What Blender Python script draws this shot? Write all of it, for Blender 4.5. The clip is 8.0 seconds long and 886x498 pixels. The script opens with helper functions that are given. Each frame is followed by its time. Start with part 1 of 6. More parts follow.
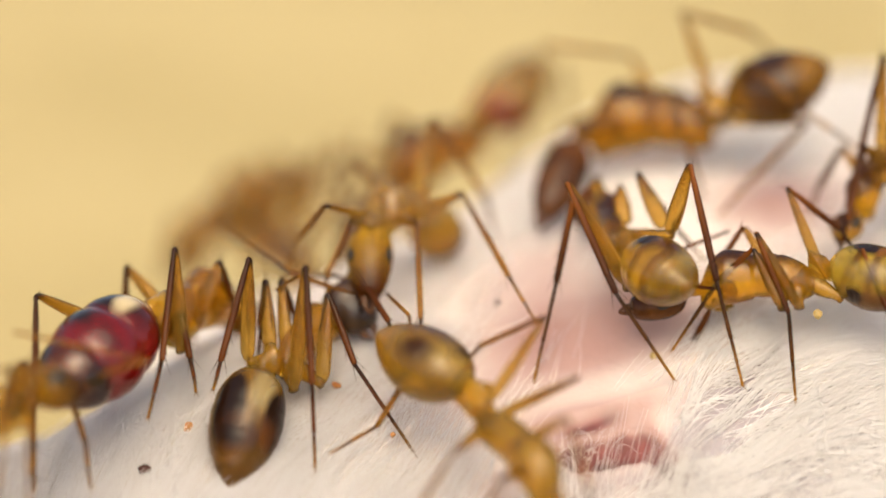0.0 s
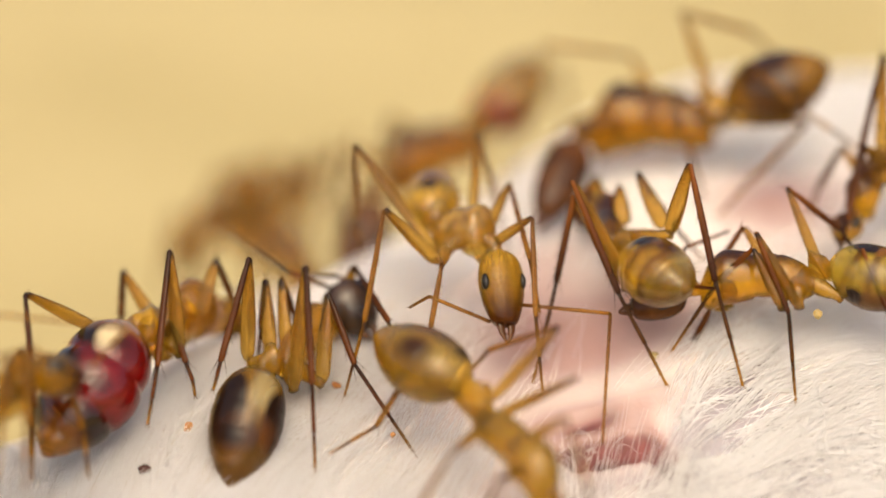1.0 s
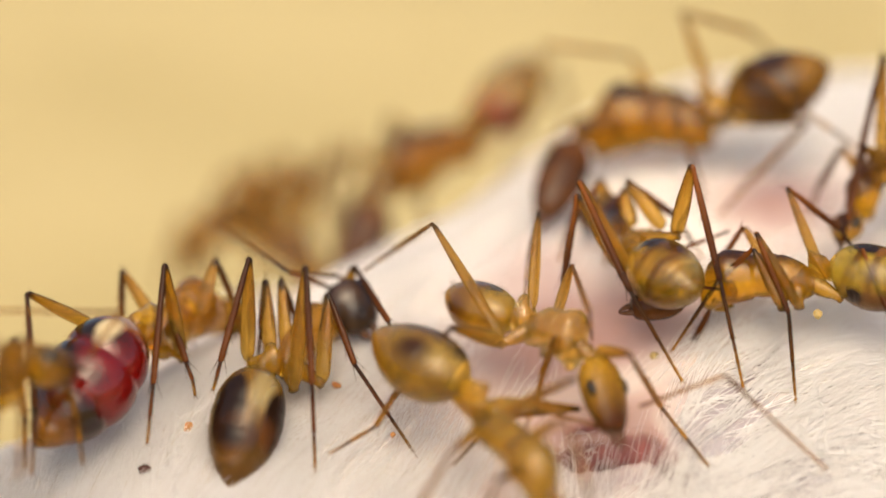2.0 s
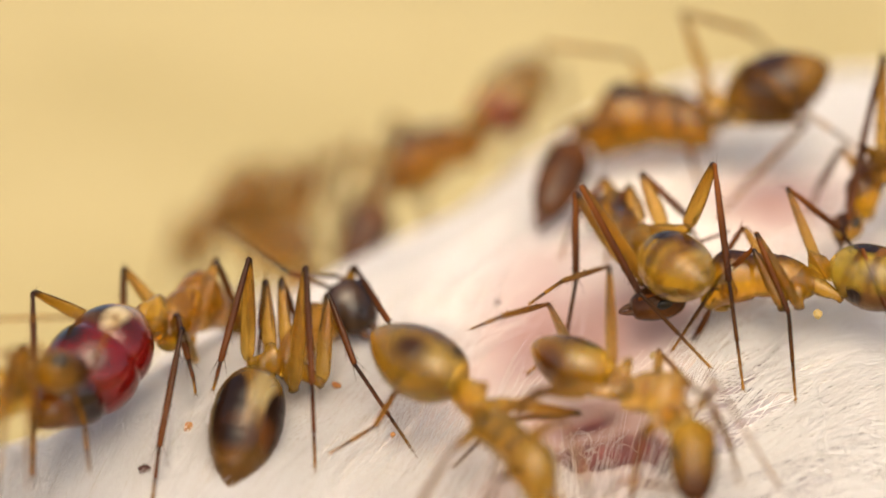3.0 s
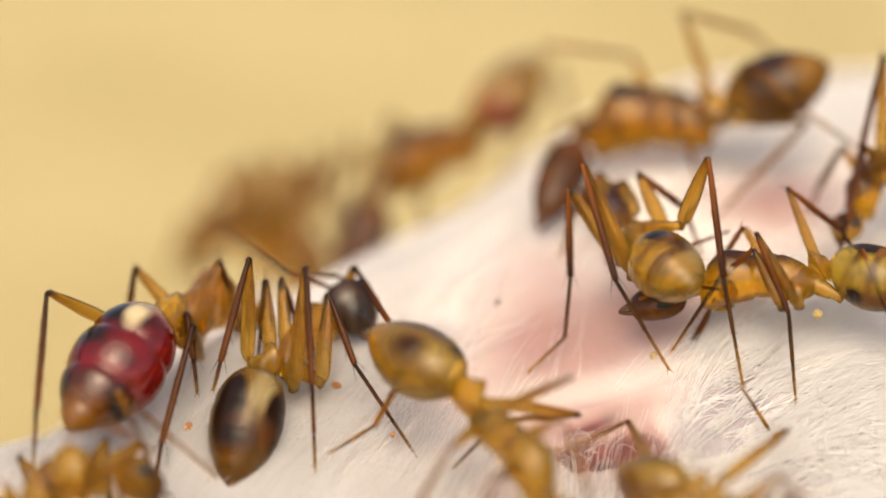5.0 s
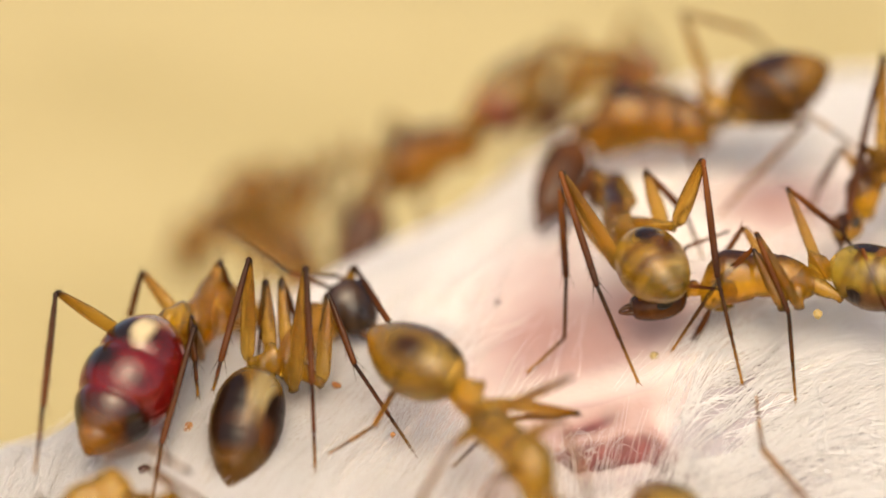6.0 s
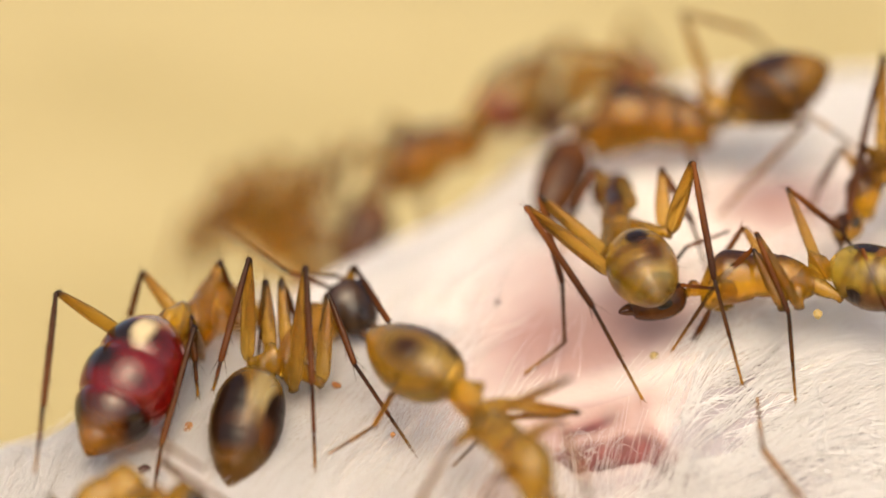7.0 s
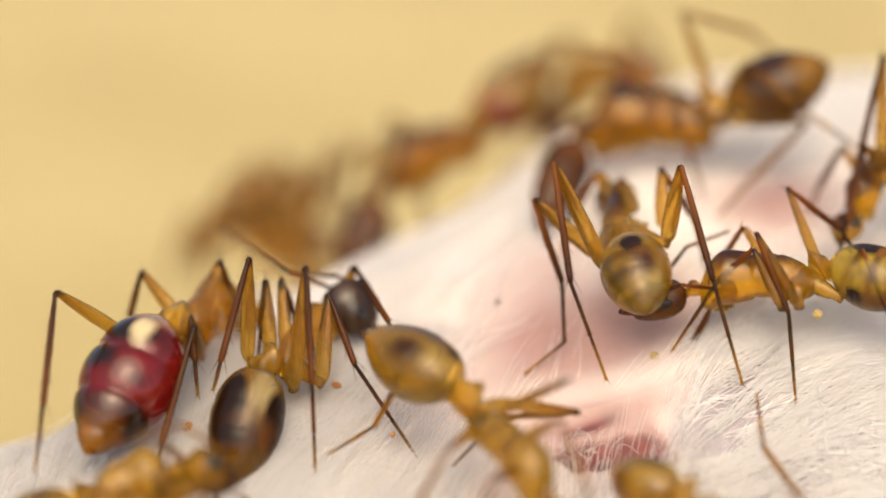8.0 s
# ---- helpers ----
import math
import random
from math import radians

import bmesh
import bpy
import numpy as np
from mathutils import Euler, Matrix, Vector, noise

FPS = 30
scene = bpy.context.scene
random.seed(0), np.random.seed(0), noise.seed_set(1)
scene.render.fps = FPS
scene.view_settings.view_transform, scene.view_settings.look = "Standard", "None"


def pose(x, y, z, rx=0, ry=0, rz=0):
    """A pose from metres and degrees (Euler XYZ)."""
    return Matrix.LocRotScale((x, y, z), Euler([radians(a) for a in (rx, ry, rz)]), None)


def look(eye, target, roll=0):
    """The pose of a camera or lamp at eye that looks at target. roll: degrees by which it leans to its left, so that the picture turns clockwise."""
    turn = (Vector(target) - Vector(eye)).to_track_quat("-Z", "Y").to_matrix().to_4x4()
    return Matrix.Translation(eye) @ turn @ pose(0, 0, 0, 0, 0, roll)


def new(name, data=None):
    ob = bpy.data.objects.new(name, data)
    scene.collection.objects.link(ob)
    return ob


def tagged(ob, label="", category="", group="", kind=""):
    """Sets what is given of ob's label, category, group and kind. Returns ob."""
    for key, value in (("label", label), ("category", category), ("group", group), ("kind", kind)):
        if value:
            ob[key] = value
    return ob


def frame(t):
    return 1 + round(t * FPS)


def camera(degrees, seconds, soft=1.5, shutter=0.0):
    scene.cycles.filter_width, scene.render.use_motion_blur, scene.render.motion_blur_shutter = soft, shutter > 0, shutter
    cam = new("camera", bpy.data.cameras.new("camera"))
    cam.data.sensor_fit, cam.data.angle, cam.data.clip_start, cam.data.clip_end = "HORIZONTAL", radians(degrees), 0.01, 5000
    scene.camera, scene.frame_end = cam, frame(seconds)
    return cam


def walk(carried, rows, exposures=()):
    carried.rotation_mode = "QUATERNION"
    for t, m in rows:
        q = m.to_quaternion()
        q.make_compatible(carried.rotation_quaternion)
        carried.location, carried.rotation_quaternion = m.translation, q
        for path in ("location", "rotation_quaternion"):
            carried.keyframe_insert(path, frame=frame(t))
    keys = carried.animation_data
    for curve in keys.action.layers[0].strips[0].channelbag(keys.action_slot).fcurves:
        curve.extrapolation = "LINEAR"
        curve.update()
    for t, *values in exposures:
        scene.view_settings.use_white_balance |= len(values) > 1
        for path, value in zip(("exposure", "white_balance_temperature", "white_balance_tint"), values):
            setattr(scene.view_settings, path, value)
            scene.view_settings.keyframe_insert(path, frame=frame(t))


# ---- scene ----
# Site frame, in millimetres: u to the right, v up the view, w away from the lens; turned upright into the world.
PITCH = radians(22)
LIFT = 22.0


def S(u, v, w):
    c, s = math.cos(PITCH), math.sin(PITCH)
    return Vector((u, w * c + v * s, LIFT + v * c - w * s)) * 0.001


EYE = S(0, 0, -81.5)
cam = camera(14, 8.0, 1.8)
cam.data.dof.use_dof = True
cam.data.dof.focus_distance = 0.0815
cam.data.dof.aperture_fstop = 24
walk(cam, [(0, look(EYE, S(0, 0, 0))), (8, look(EYE, S(0, 0, 0)))])

# ---- light ----
world = bpy.data.worlds.new("world")
scene.world = world
world.use_nodes = True
wn = world.node_tree.nodes
sky = wn.new("ShaderNodeTexSky")
sky.sky_type = "NISHITA"
sky.sun_disc = False
sky.sun_elevation = radians(57)
sky.sun_rotation = radians(183)
sky.air_density = 0.7
sky.dust_density = 4.0
sky.ozone_density = 0.6
world.node_tree.links.new(sky.outputs[0], wn["Background"].inputs[0])
wn["Background"].inputs[1].default_value = 0.15
sun = new("sun", bpy.data.lights.new("sun", "SUN"))
sun.data.energy = 0.8
sun.data.angle = radians(70)
sun.data.color = (1.0, 0.93, 0.8)
sun.matrix_world = look((-0.02, -0.35, 0.55), (0, 0, 0))
scene.view_settings.exposure = 1.05
scene.view_settings.use_white_balance = True
scene.view_settings.white_balance_temperature = 7950
scene.view_settings.white_balance_tint = 5


# ---- materials ----
def nodes_of(name):
    m = bpy.data.materials.new(name)
    m.use_nodes = True
    return m, m.node_tree.nodes, m.node_tree.links, m.node_tree.nodes["Principled BSDF"]


def noise_of(n, l, scale, detail=3.0, coord="Object", rough=0.55):
    tc = n.new("ShaderNodeTexCoord")
    t = n.new("ShaderNodeTexNoise")
    t.inputs["Scale"].default_value = scale
    t.inputs["Detail"].default_value = detail
    t.inputs["Roughness"].default_value = rough
    l.new(tc.outputs[coord], t.inputs["Vector"])
    return t


def ramp_of(n, l, source, stops):
    r = n.new("ShaderNodeValToRGB")
    e = r.color_ramp.elements
    while len(e) < len(stops):
        e.new(0.5)
    for k, (p, c) in zip(e, stops):
        k.position, k.color = p, (*c, 1)
    l.new(source, r.inputs[0])
    return r


def math_of(n, l, op, a, b=None, c=None):
    m = n.new("ShaderNodeMath")
    m.operation = op
    for i, v in enumerate((a, b, c)):
        if v is None:
            continue
        if isinstance(v, (int, float)):
            m.inputs[i].default_value = v
        else:
            l.new(v, m.inputs[i])
    return m.outputs[0]


def mix_of(n, l, fac, a, b):
    m = n.new("ShaderNodeMix")
    m.data_type = "RGBA"
    for sock, v in ((m.inputs[0], fac), (m.inputs[6], a), (m.inputs[7], b)):
        if isinstance(v, tuple):
            sock.default_value = (*v, 1)
        elif isinstance(v, (int, float)):
            sock.default_value = v
        else:
            l.new(v, sock)
    return m.outputs[2]


def bump_of(n, l, p, height, strength, distance):
    b = n.new("ShaderNodeBump")
    b.inputs["Strength"].default_value = strength
    b.inputs["Distance"].default_value = distance
    l.new(height, b.inputs["Height"])
    l.new(b.outputs[0], p.inputs["Normal"])


def chitin(name, stops, rough=0.2, glow=0.0, reach=0.0002, coat=0.32, clear=0.84, saddle=None):
    """Translucent insect shell: mottled amber with fine relief; saddle is the darker colour of its back."""
    m, n, l, p = nodes_of(name)
    t = noise_of(n, l, 1400, 4)
    c = ramp_of(n, l, t.outputs[0], stops).outputs[0]
    if saddle:
        tc = n.new("ShaderNodeTexCoord")
        sep = n.new("ShaderNodeSeparateXYZ")
        l.new(tc.outputs["Generated"], sep.inputs[0])
        f = math_of(n, l, "MULTIPLY_ADD", noise_of(n, l, 2200, 3).outputs[0], 0.45, sep.outputs[1])
        r = n.new("ShaderNodeMapRange")
        r.interpolation_type = "SMOOTHSTEP"
        l.new(f, r.inputs["Value"])
        r.inputs["From Min"].default_value = 0.78
        r.inputs["From Max"].default_value = 1.12
        c = mix_of(n, l, r.outputs[0], c, saddle)
    l.new(c, p.inputs["Base Color"])
    p.inputs["Roughness"].default_value = rough
    p.inputs["Subsurface Weight"].default_value = glow
    p.inputs["Subsurface Radius"].default_value = (1.0, 0.55, 0.15)
    p.inputs["Subsurface Scale"].default_value = reach
    p.inputs["Transmission Weight"].default_value = clear
    p.inputs["IOR"].default_value = 1.3
    p.inputs["Coat Weight"].default_value = coat
    p.inputs["Specular IOR Level"].default_value = 0.28
    p.inputs["Coat Roughness"].default_value = 0.13
    fine = noise_of(n, l, 16000, 2)
    bump_of(n, l, p, fine.outputs[0], 0.12, 0.00001)
    return m


def shaft(name, low, high, knee=None, rough=0.25, glow=0.0, clear=0.85):
    """Leg shell that darkens from its upper to its lower end."""
    m, n, l, p = nodes_of(name)
    tc = n.new("ShaderNodeTexCoord")
    sep = n.new("ShaderNodeSeparateXYZ")
    l.new(tc.outputs["Generated"], sep.inputs[0])
    t = noise_of(n, l, 2500, 3)
    f = math_of(n, l, "MULTIPLY_ADD", t.outputs[0], 0.3, sep.outputs[2])
    r = ramp_of(n, l, math_of(n, l, "SUBTRACT", f, 0.15), [(0.05, low), (0.88, high), (0.97, knee or high)])
    long = n.new("ShaderNodeMapping")
    long.inputs["Scale"].default_value = (9000, 9000, 500)
    l.new(tc.outputs["Object"], long.inputs["Vector"])
    streak = n.new("ShaderNodeTexNoise")
    streak.inputs["Scale"].default_value = 1.0
    streak.inputs["Detail"].default_value = 2.0
    l.new(long.outputs[0], streak.inputs["Vector"])
    dark = ramp_of(n, l, streak.outputs[0], [(0.38, (0.62, 0.55, 0.42)), (0.62, (1, 1, 1))])
    mul = n.new("ShaderNodeMix")
    mul.data_type = "RGBA"
    mul.blend_type = "MULTIPLY"
    mul.inputs[0].default_value = 0.8
    l.new(r.outputs[0], mul.inputs[6])
    l.new(dark.outputs[0], mul.inputs[7])
    l.new(mul.outputs[2], p.inputs["Base Color"])
    p.inputs["Roughness"].default_value = rough
    p.inputs["Subsurface Weight"].default_value = glow
    p.inputs["Subsurface Radius"].default_value = (1.0, 0.55, 0.15)
    p.inputs["Subsurface Scale"].default_value = 0.00025
    p.inputs["Transmission Weight"].default_value = clear
    p.inputs["IOR"].default_value = 1.24
    p.inputs["Specular IOR Level"].default_value = 0.16
    p.inputs["Coat Weight"].default_value = 0.12
    p.inputs["Coat Roughness"].default_value = 0.2
    return m


def marked(name, ground, marks, rough=0.22, clear=0.8, wobble=0.07, gloss=0.2, coat=0.3):
    """Gaster shell with soft markings and painted highlights, each (colour, centre, reach, softness) over the plate
    from side to side, belly to back, front to tip.
    """
    m, n, l, p = nodes_of(name)
    tc = n.new("ShaderNodeTexCoord")
    t = noise_of(n, l, 900, 4)
    w = n.new("ShaderNodeVectorMath")
    w.operation = "MULTIPLY_ADD"
    l.new(t.outputs["Color"], w.inputs[0])
    w.inputs[1].default_value = (2 * wobble,) * 3
    shift = n.new("ShaderNodeVectorMath")
    shift.operation = "SUBTRACT"
    l.new(tc.outputs["Generated"], shift.inputs[0])
    shift.inputs[1].default_value = (wobble,) * 3
    l.new(shift.outputs[0], w.inputs[2])
    c = ramp_of(n, l, noise_of(n, l, 3000, 4).outputs[0], [(0.35, tuple(0.72 * q for q in ground)), (0.65, tuple(min(1.0, 1.18 * q) for q in ground))]).outputs[0]
    shade = None
    for colour, centre, reach, soft in marks:
        a = n.new("ShaderNodeVectorMath")
        a.operation = "SUBTRACT"
        l.new(w.outputs[0], a.inputs[0])
        a.inputs[1].default_value = centre
        b = n.new("ShaderNodeVectorMath")
        b.operation = "DIVIDE"
        l.new(a.outputs[0], b.inputs[0])
        b.inputs[1].default_value = reach
        d = n.new("ShaderNodeVectorMath")
        d.operation = "LENGTH"
        l.new(b.outputs[0], d.inputs[0])
        r = n.new("ShaderNodeMapRange")
        r.interpolation_type = "SMOOTHSTEP"
        l.new(d.outputs["Value"], r.inputs["Value"])
        r.inputs["From Min"].default_value = 1 + soft
        r.inputs["From Max"].default_value = 1 - soft
        c = mix_of(n, l, r.outputs[0], c, colour)
        if sum(colour) < 0.06:
            shade = r.outputs[0] if shade is None else math_of(n, l, "MAXIMUM", shade, r.outputs[0])
    l.new(c, p.inputs["Base Color"])
    if shade is not None:
        l.new(math_of(n, l, "MULTIPLY_ADD", shade, -0.85 * clear, clear), p.inputs["Transmission Weight"])
    else:
        p.inputs["Transmission Weight"].default_value = clear
    p.inputs["Roughness"].default_value = rough
    p.inputs["IOR"].default_value = 1.33
    p.inputs["Specular IOR Level"].default_value = 0.14
    p.inputs["Coat Weight"].default_value = coat
    p.inputs["Coat Roughness"].default_value = gloss
    fine = noise_of(n, l, 9000, 3)
    bump_of(n, l, p, fine.outputs[0], 0.1, 0.00001)
    return m


BLACK = (0.012, 0.005, 0.003)
UMBER = (0.15, 0.055, 0.008)
BISTRE = (0.10, 0.030, 0.006)
M_THORAX = chitin("amber_shell", [(0.3, (0.46, 0.2, 0.00992)), (0.7, (0.64, 0.335, 0.0279))], saddle=BISTRE)
M_AMBER = chitin("orange_shell", [(0.3, (0.52, 0.223, 0.0112)), (0.7, (0.7, 0.353, 0.0279))])
M_PALE = chitin("honey_shell", [(0.3, (0.52, 0.27, 0.0217)), (0.7, (0.66, 0.391, 0.0496))])
M_BROWN = chitin("brown_shell", [(0.3, (0.035, 0.010, 0.003)), (0.7, (0.13, 0.042, 0.008))], clear=0.2, coat=0.12)
M_HEAD = shaft("head_shell", (0.54, 0.27, 0.0217), (0.07, 0.02, 0.004), rough=0.22, clear=0.6)
M_DARK = chitin("dark_shell", [(0.3, (0.014, 0.008, 0.006)), (0.7, (0.05, 0.022, 0.011))], glow=0.1, clear=0.05, coat=0.55)
M_EYE = chitin("eye_black", [(0.3, (0.01, 0.008, 0.007)), (0.7, (0.02, 0.016, 0.012))], rough=0.25, glow=0.0, clear=0.0)
M_FEMUR = shaft("femur_shell", (0.66, 0.419, 0.0936), (0.48, 0.242, 0.0279), knee=(0.05, 0.018, 0.006))
M_TIBIA = shaft("tibia_shell", (0.022, 0.008, 0.004), (0.13, 0.036, 0.006), clear=0.15)
M_TIBIA_RED = shaft("tibia_red_shell", (0.21, 0.060, 0.008), (0.05, 0.015, 0.005), clear=0.3)
M_META = shaft("metatarsus_shell", (0.018, 0.008, 0.004), (0.08, 0.03, 0.007), clear=0.08)
M_TIBIA_PALE = shaft("tibia_amber_shell", (0.22, 0.0791, 0.0062), (0.44, 0.195, 0.0186), clear=0.6)
M_TARSUS = shaft("tarsus_shell", (0.06, 0.02, 0.005), (0.42, 0.195, 0.0186), clear=0.3)
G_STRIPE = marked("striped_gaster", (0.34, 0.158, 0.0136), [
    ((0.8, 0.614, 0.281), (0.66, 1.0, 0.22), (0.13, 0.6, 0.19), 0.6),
    (BLACK, (0.28, 0.95, 0.42), (0.25, 0.8, 0.38), 0.35), (BLACK, (0.88, 0.80, 0.44), (0.17, 0.8, 0.30), 0.4),
    (BISTRE, (0.62, 0.95, 0.62), (0.30, 0.6, 0.14), 0.9), (BLACK, (0.38, 0.95, 0.66), (0.22, 0.6, 0.14), 0.6),
    ((0.17, 0.0577, 0.00496), (0.55, 0.5, 1.06), (1.2, 1.2, 0.28), 0.6)], wobble=0.05, gloss=0.22, coat=0.22)
G_PALE = marked("honey_gaster", (0.54, 0.316, 0.0372), [
    (UMBER, (0.0, 0.4, 0.5), (0.25, 0.6, 0.4), 0.5), (UMBER, (1.0, 0.4, 0.5), (0.25, 0.6, 0.4), 0.5),
    (UMBER, (0.5, 0.6, 0.36), (0.55, 0.5, 0.05), 0.7), (UMBER, (0.5, 0.6, 0.62), (0.5, 0.5, 0.05), 0.7),
    (BLACK, (0.5, 1.0, 0.30), (0.24, 0.26, 0.13), 0.4), (BLACK, (0.5, 1.0, 0.58), (0.16, 0.2, 0.07), 0.5)])
RUSSET = (0.33, 0.14, 0.0124)
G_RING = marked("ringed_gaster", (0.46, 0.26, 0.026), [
    ((0.18, 0.0744, 0.0062), (0.2, 0.5, 0.42), (0.42, 1.1, 0.05), 0.9), ((0.2, 0.0837, 0.00744), (0.2, 0.5, 0.64), (0.42, 1.1, 0.05), 0.9), (RUSSET, (0.95, 0.5, 0.50), (0.14, 0.8, 0.34), 0.9),
    # cream highlight painted on the back towards the tip
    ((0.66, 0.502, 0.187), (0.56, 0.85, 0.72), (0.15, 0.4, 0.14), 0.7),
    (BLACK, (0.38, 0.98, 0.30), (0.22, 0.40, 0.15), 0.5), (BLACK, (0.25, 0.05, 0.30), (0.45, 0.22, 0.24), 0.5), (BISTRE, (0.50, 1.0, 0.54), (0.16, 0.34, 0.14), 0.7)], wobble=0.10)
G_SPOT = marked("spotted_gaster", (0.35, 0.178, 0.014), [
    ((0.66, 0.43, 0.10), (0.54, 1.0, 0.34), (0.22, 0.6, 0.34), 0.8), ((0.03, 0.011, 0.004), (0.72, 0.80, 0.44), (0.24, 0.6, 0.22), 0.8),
    (BISTRE, (0.28, 0.85, 0.50), (0.26, 0.7, 0.36), 0.8), (BLACK, (0.25, 0.7, 0.14), (0.3, 0.5, 0.08), 0.8),
    ((0.42, 0.205, 0.0124), (0.5, 0.5, 1.0), (1.2, 1.2, 0.22), 0.4)])
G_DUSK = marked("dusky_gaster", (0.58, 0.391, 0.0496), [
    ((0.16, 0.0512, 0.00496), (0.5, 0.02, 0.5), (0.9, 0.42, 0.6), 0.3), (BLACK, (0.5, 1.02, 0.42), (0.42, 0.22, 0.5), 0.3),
    (BLACK, (0.1, 0.25, 0.35), (0.2, 0.16, 0.12), 0.5), (UMBER, (0.5, 0.5, 0.5), (0.7, 0.8, 0.05), 0.6), (UMBER, (0.5, 0.5, 1.0), (1.2, 1.2, 0.3), 0.4)])
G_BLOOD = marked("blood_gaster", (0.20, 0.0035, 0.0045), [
    ((0.40, 0.15, 0.03), (0.5, 0.85, 0.0), (0.8, 0.65, 0.12), 0.4), (BLACK, (0.40, 1.0, 0.22), (0.46, 0.60, 0.10), 0.5),
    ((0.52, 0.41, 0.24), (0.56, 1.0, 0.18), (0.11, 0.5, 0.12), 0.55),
    (BLACK, (0.22, 1.0, 0.45), (0.30, 0.55, 0.11), 0.6), ((0.05, 0.004, 0.004), (0.72, 1.0, 0.52), (0.16, 0.5, 0.07), 0.8),
    ((0.08, 0.016, 0.004), (0.5, 0.5, 1.0), (1.3, 1.3, 0.345), 0.15), ((0.30, 0.11, 0.008), (0.55, 0.5, 1.0), (0.6, 0.8, 0.17), 0.5), (BLACK, (0.20, 0.80, 0.80), (0.13, 0.4, 0.15), 0.6), (BLACK, (0.90, 0.65, 0.74), (0.16, 0.35, 0.12), 0.6)], clear=0.6, gloss=0.12, coat=0.6)
G_RUDDY = marked("ruddy_gaster", (0.5, 0.298, 0.0558), [
    ((0.30, 0.012, 0.008), (0.5, 0.3, 0.10), (0.8, 0.7, 0.20), 0.5), (BISTRE, (0.5, 0.9, 0.66), (0.4, 0.4, 0.24), 0.6)], gloss=0.35)
G_TAWNY = marked("tawny_gaster", (0.5, 0.251, 0.0217), [
    (RUSSET, (0.5, 0.8, 0.2), (0.5, 0.5, 0.12), 0.6), (UMBER, (0.5, 0.8, 0.66), (0.5, 0.5, 0.14), 0.6)], gloss=0.4)
G_GOLD = marked("golden_gaster", (0.46, 0.225, 0.011), [
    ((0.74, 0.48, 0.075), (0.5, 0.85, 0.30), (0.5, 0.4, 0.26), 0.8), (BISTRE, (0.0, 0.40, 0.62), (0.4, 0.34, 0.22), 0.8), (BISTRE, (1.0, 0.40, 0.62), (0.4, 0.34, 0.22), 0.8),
    (BISTRE, (0.5, 1.02, 0.52), (0.40, 0.20, 0.34), 0.7), (BLACK, (0.5, 1.0, 0.30), (0.20, 0.26, 0.07), 0.8)], coat=0.5)
M_STRAW = chitin("straw_shell", [(0.3, (0.56, 0.307, 0.0372)), (0.7, (0.74, 0.484, 0.125))], coat=0.6)
M_HEAD_STRAW = shaft("straw_head_shell", (0.56, 0.316, 0.0372), (0.10, 0.028, 0.005), rough=0.2, clear=0.6)
M_RUST = chitin("rust_shell", [(0.3, (0.3, 0.112, 0.0062)), (0.7, (0.56, 0.26, 0.0155))], coat=0.2, saddle=(0.06, 0.018, 0.006))
M_OCHRE = chitin("ochre_shell", [(0.3, (0.33, 0.175, 0.014)), (0.7, (0.56, 0.33, 0.045))])
G_BROWN = marked("brown_gaster", (0.15, 0.055, 0.006), [
    ((0.4, 0.177, 0.0186), (0.4, 0.5, 0.0), (0.9, 0.9, 0.22), 0.4), ((0.028, 0.010, 0.005), (0.55, 0.9, 0.50), (0.65, 0.75, 0.40), 0.7),
    ((0.27, 0.12, 0.008), (0.5, 0.5, 1.0), (1.2, 1.2, 0.26), 0.6)], gloss=0.25)


def skin_material():
    """Pink skin where bare, cream underwool where dense, painted mauve shade where the coat parts."""
    m, n, l, p = nodes_of("pink_skin")
    t = noise_of(n, l, 260, 5)
    pink = ramp_of(n, l, t.outputs[0], [(0.3, (0.30, 0.152, 0.138)), (0.5, (0.365, 0.232, 0.212)), (0.72, (0.455, 0.34, 0.318))])
    wool = ramp_of(n, l, t.outputs[0], [(0.3, (0.74, 0.685, 0.63)), (0.55, (0.81, 0.76, 0.71)), (0.75, (0.86, 0.82, 0.78))])
    # shadow between locks, under the bank and on the lip, put into the skin colour
    gap_shade = n.new("ShaderNodeAttribute")
    gap_shade.attribute_name = "gap_shade"
    mauve_shade = ramp_of(n, l, t.outputs[0], [(0.3, (0.27, 0.24, 0.262)), (0.7, (0.37, 0.335, 0.357))])
    cover = mix_of(n, l, gap_shade.outputs["Fac"], wool.outputs[0], mauve_shade.outputs[0])
    at = n.new("ShaderNodeAttribute")
    at.attribute_name = "bare"
    red = mix_of(n, l, at.outputs["Fac"], cover, pink.outputs[0])
    raw = n.new("ShaderNodeAttribute")
    raw.attribute_name = "raw"
    r2 = ramp_of(n, l, noise_of(n, l, 1500, 4).outputs[0], [(0.35, (0.06, 0.008, 0.009)), (0.65, (0.19, 0.03, 0.03))])
    l.new(mix_of(n, l, raw.outputs["Fac"], red, r2.outputs[0]), p.inputs["Base Color"])
    p.inputs["Roughness"].default_value = 0.55
    p.inputs["Subsurface Weight"].default_value = 0.15
    p.inputs["Subsurface Radius"].default_value = (1.0, 0.5, 0.35)
    p.inputs["Subsurface Scale"].default_value = 0.0004
    f = noise_of(n, l, 2600, 5)
    bump_of(n, l, p, f.outputs[0], 0.5, 0.00006)
    return m


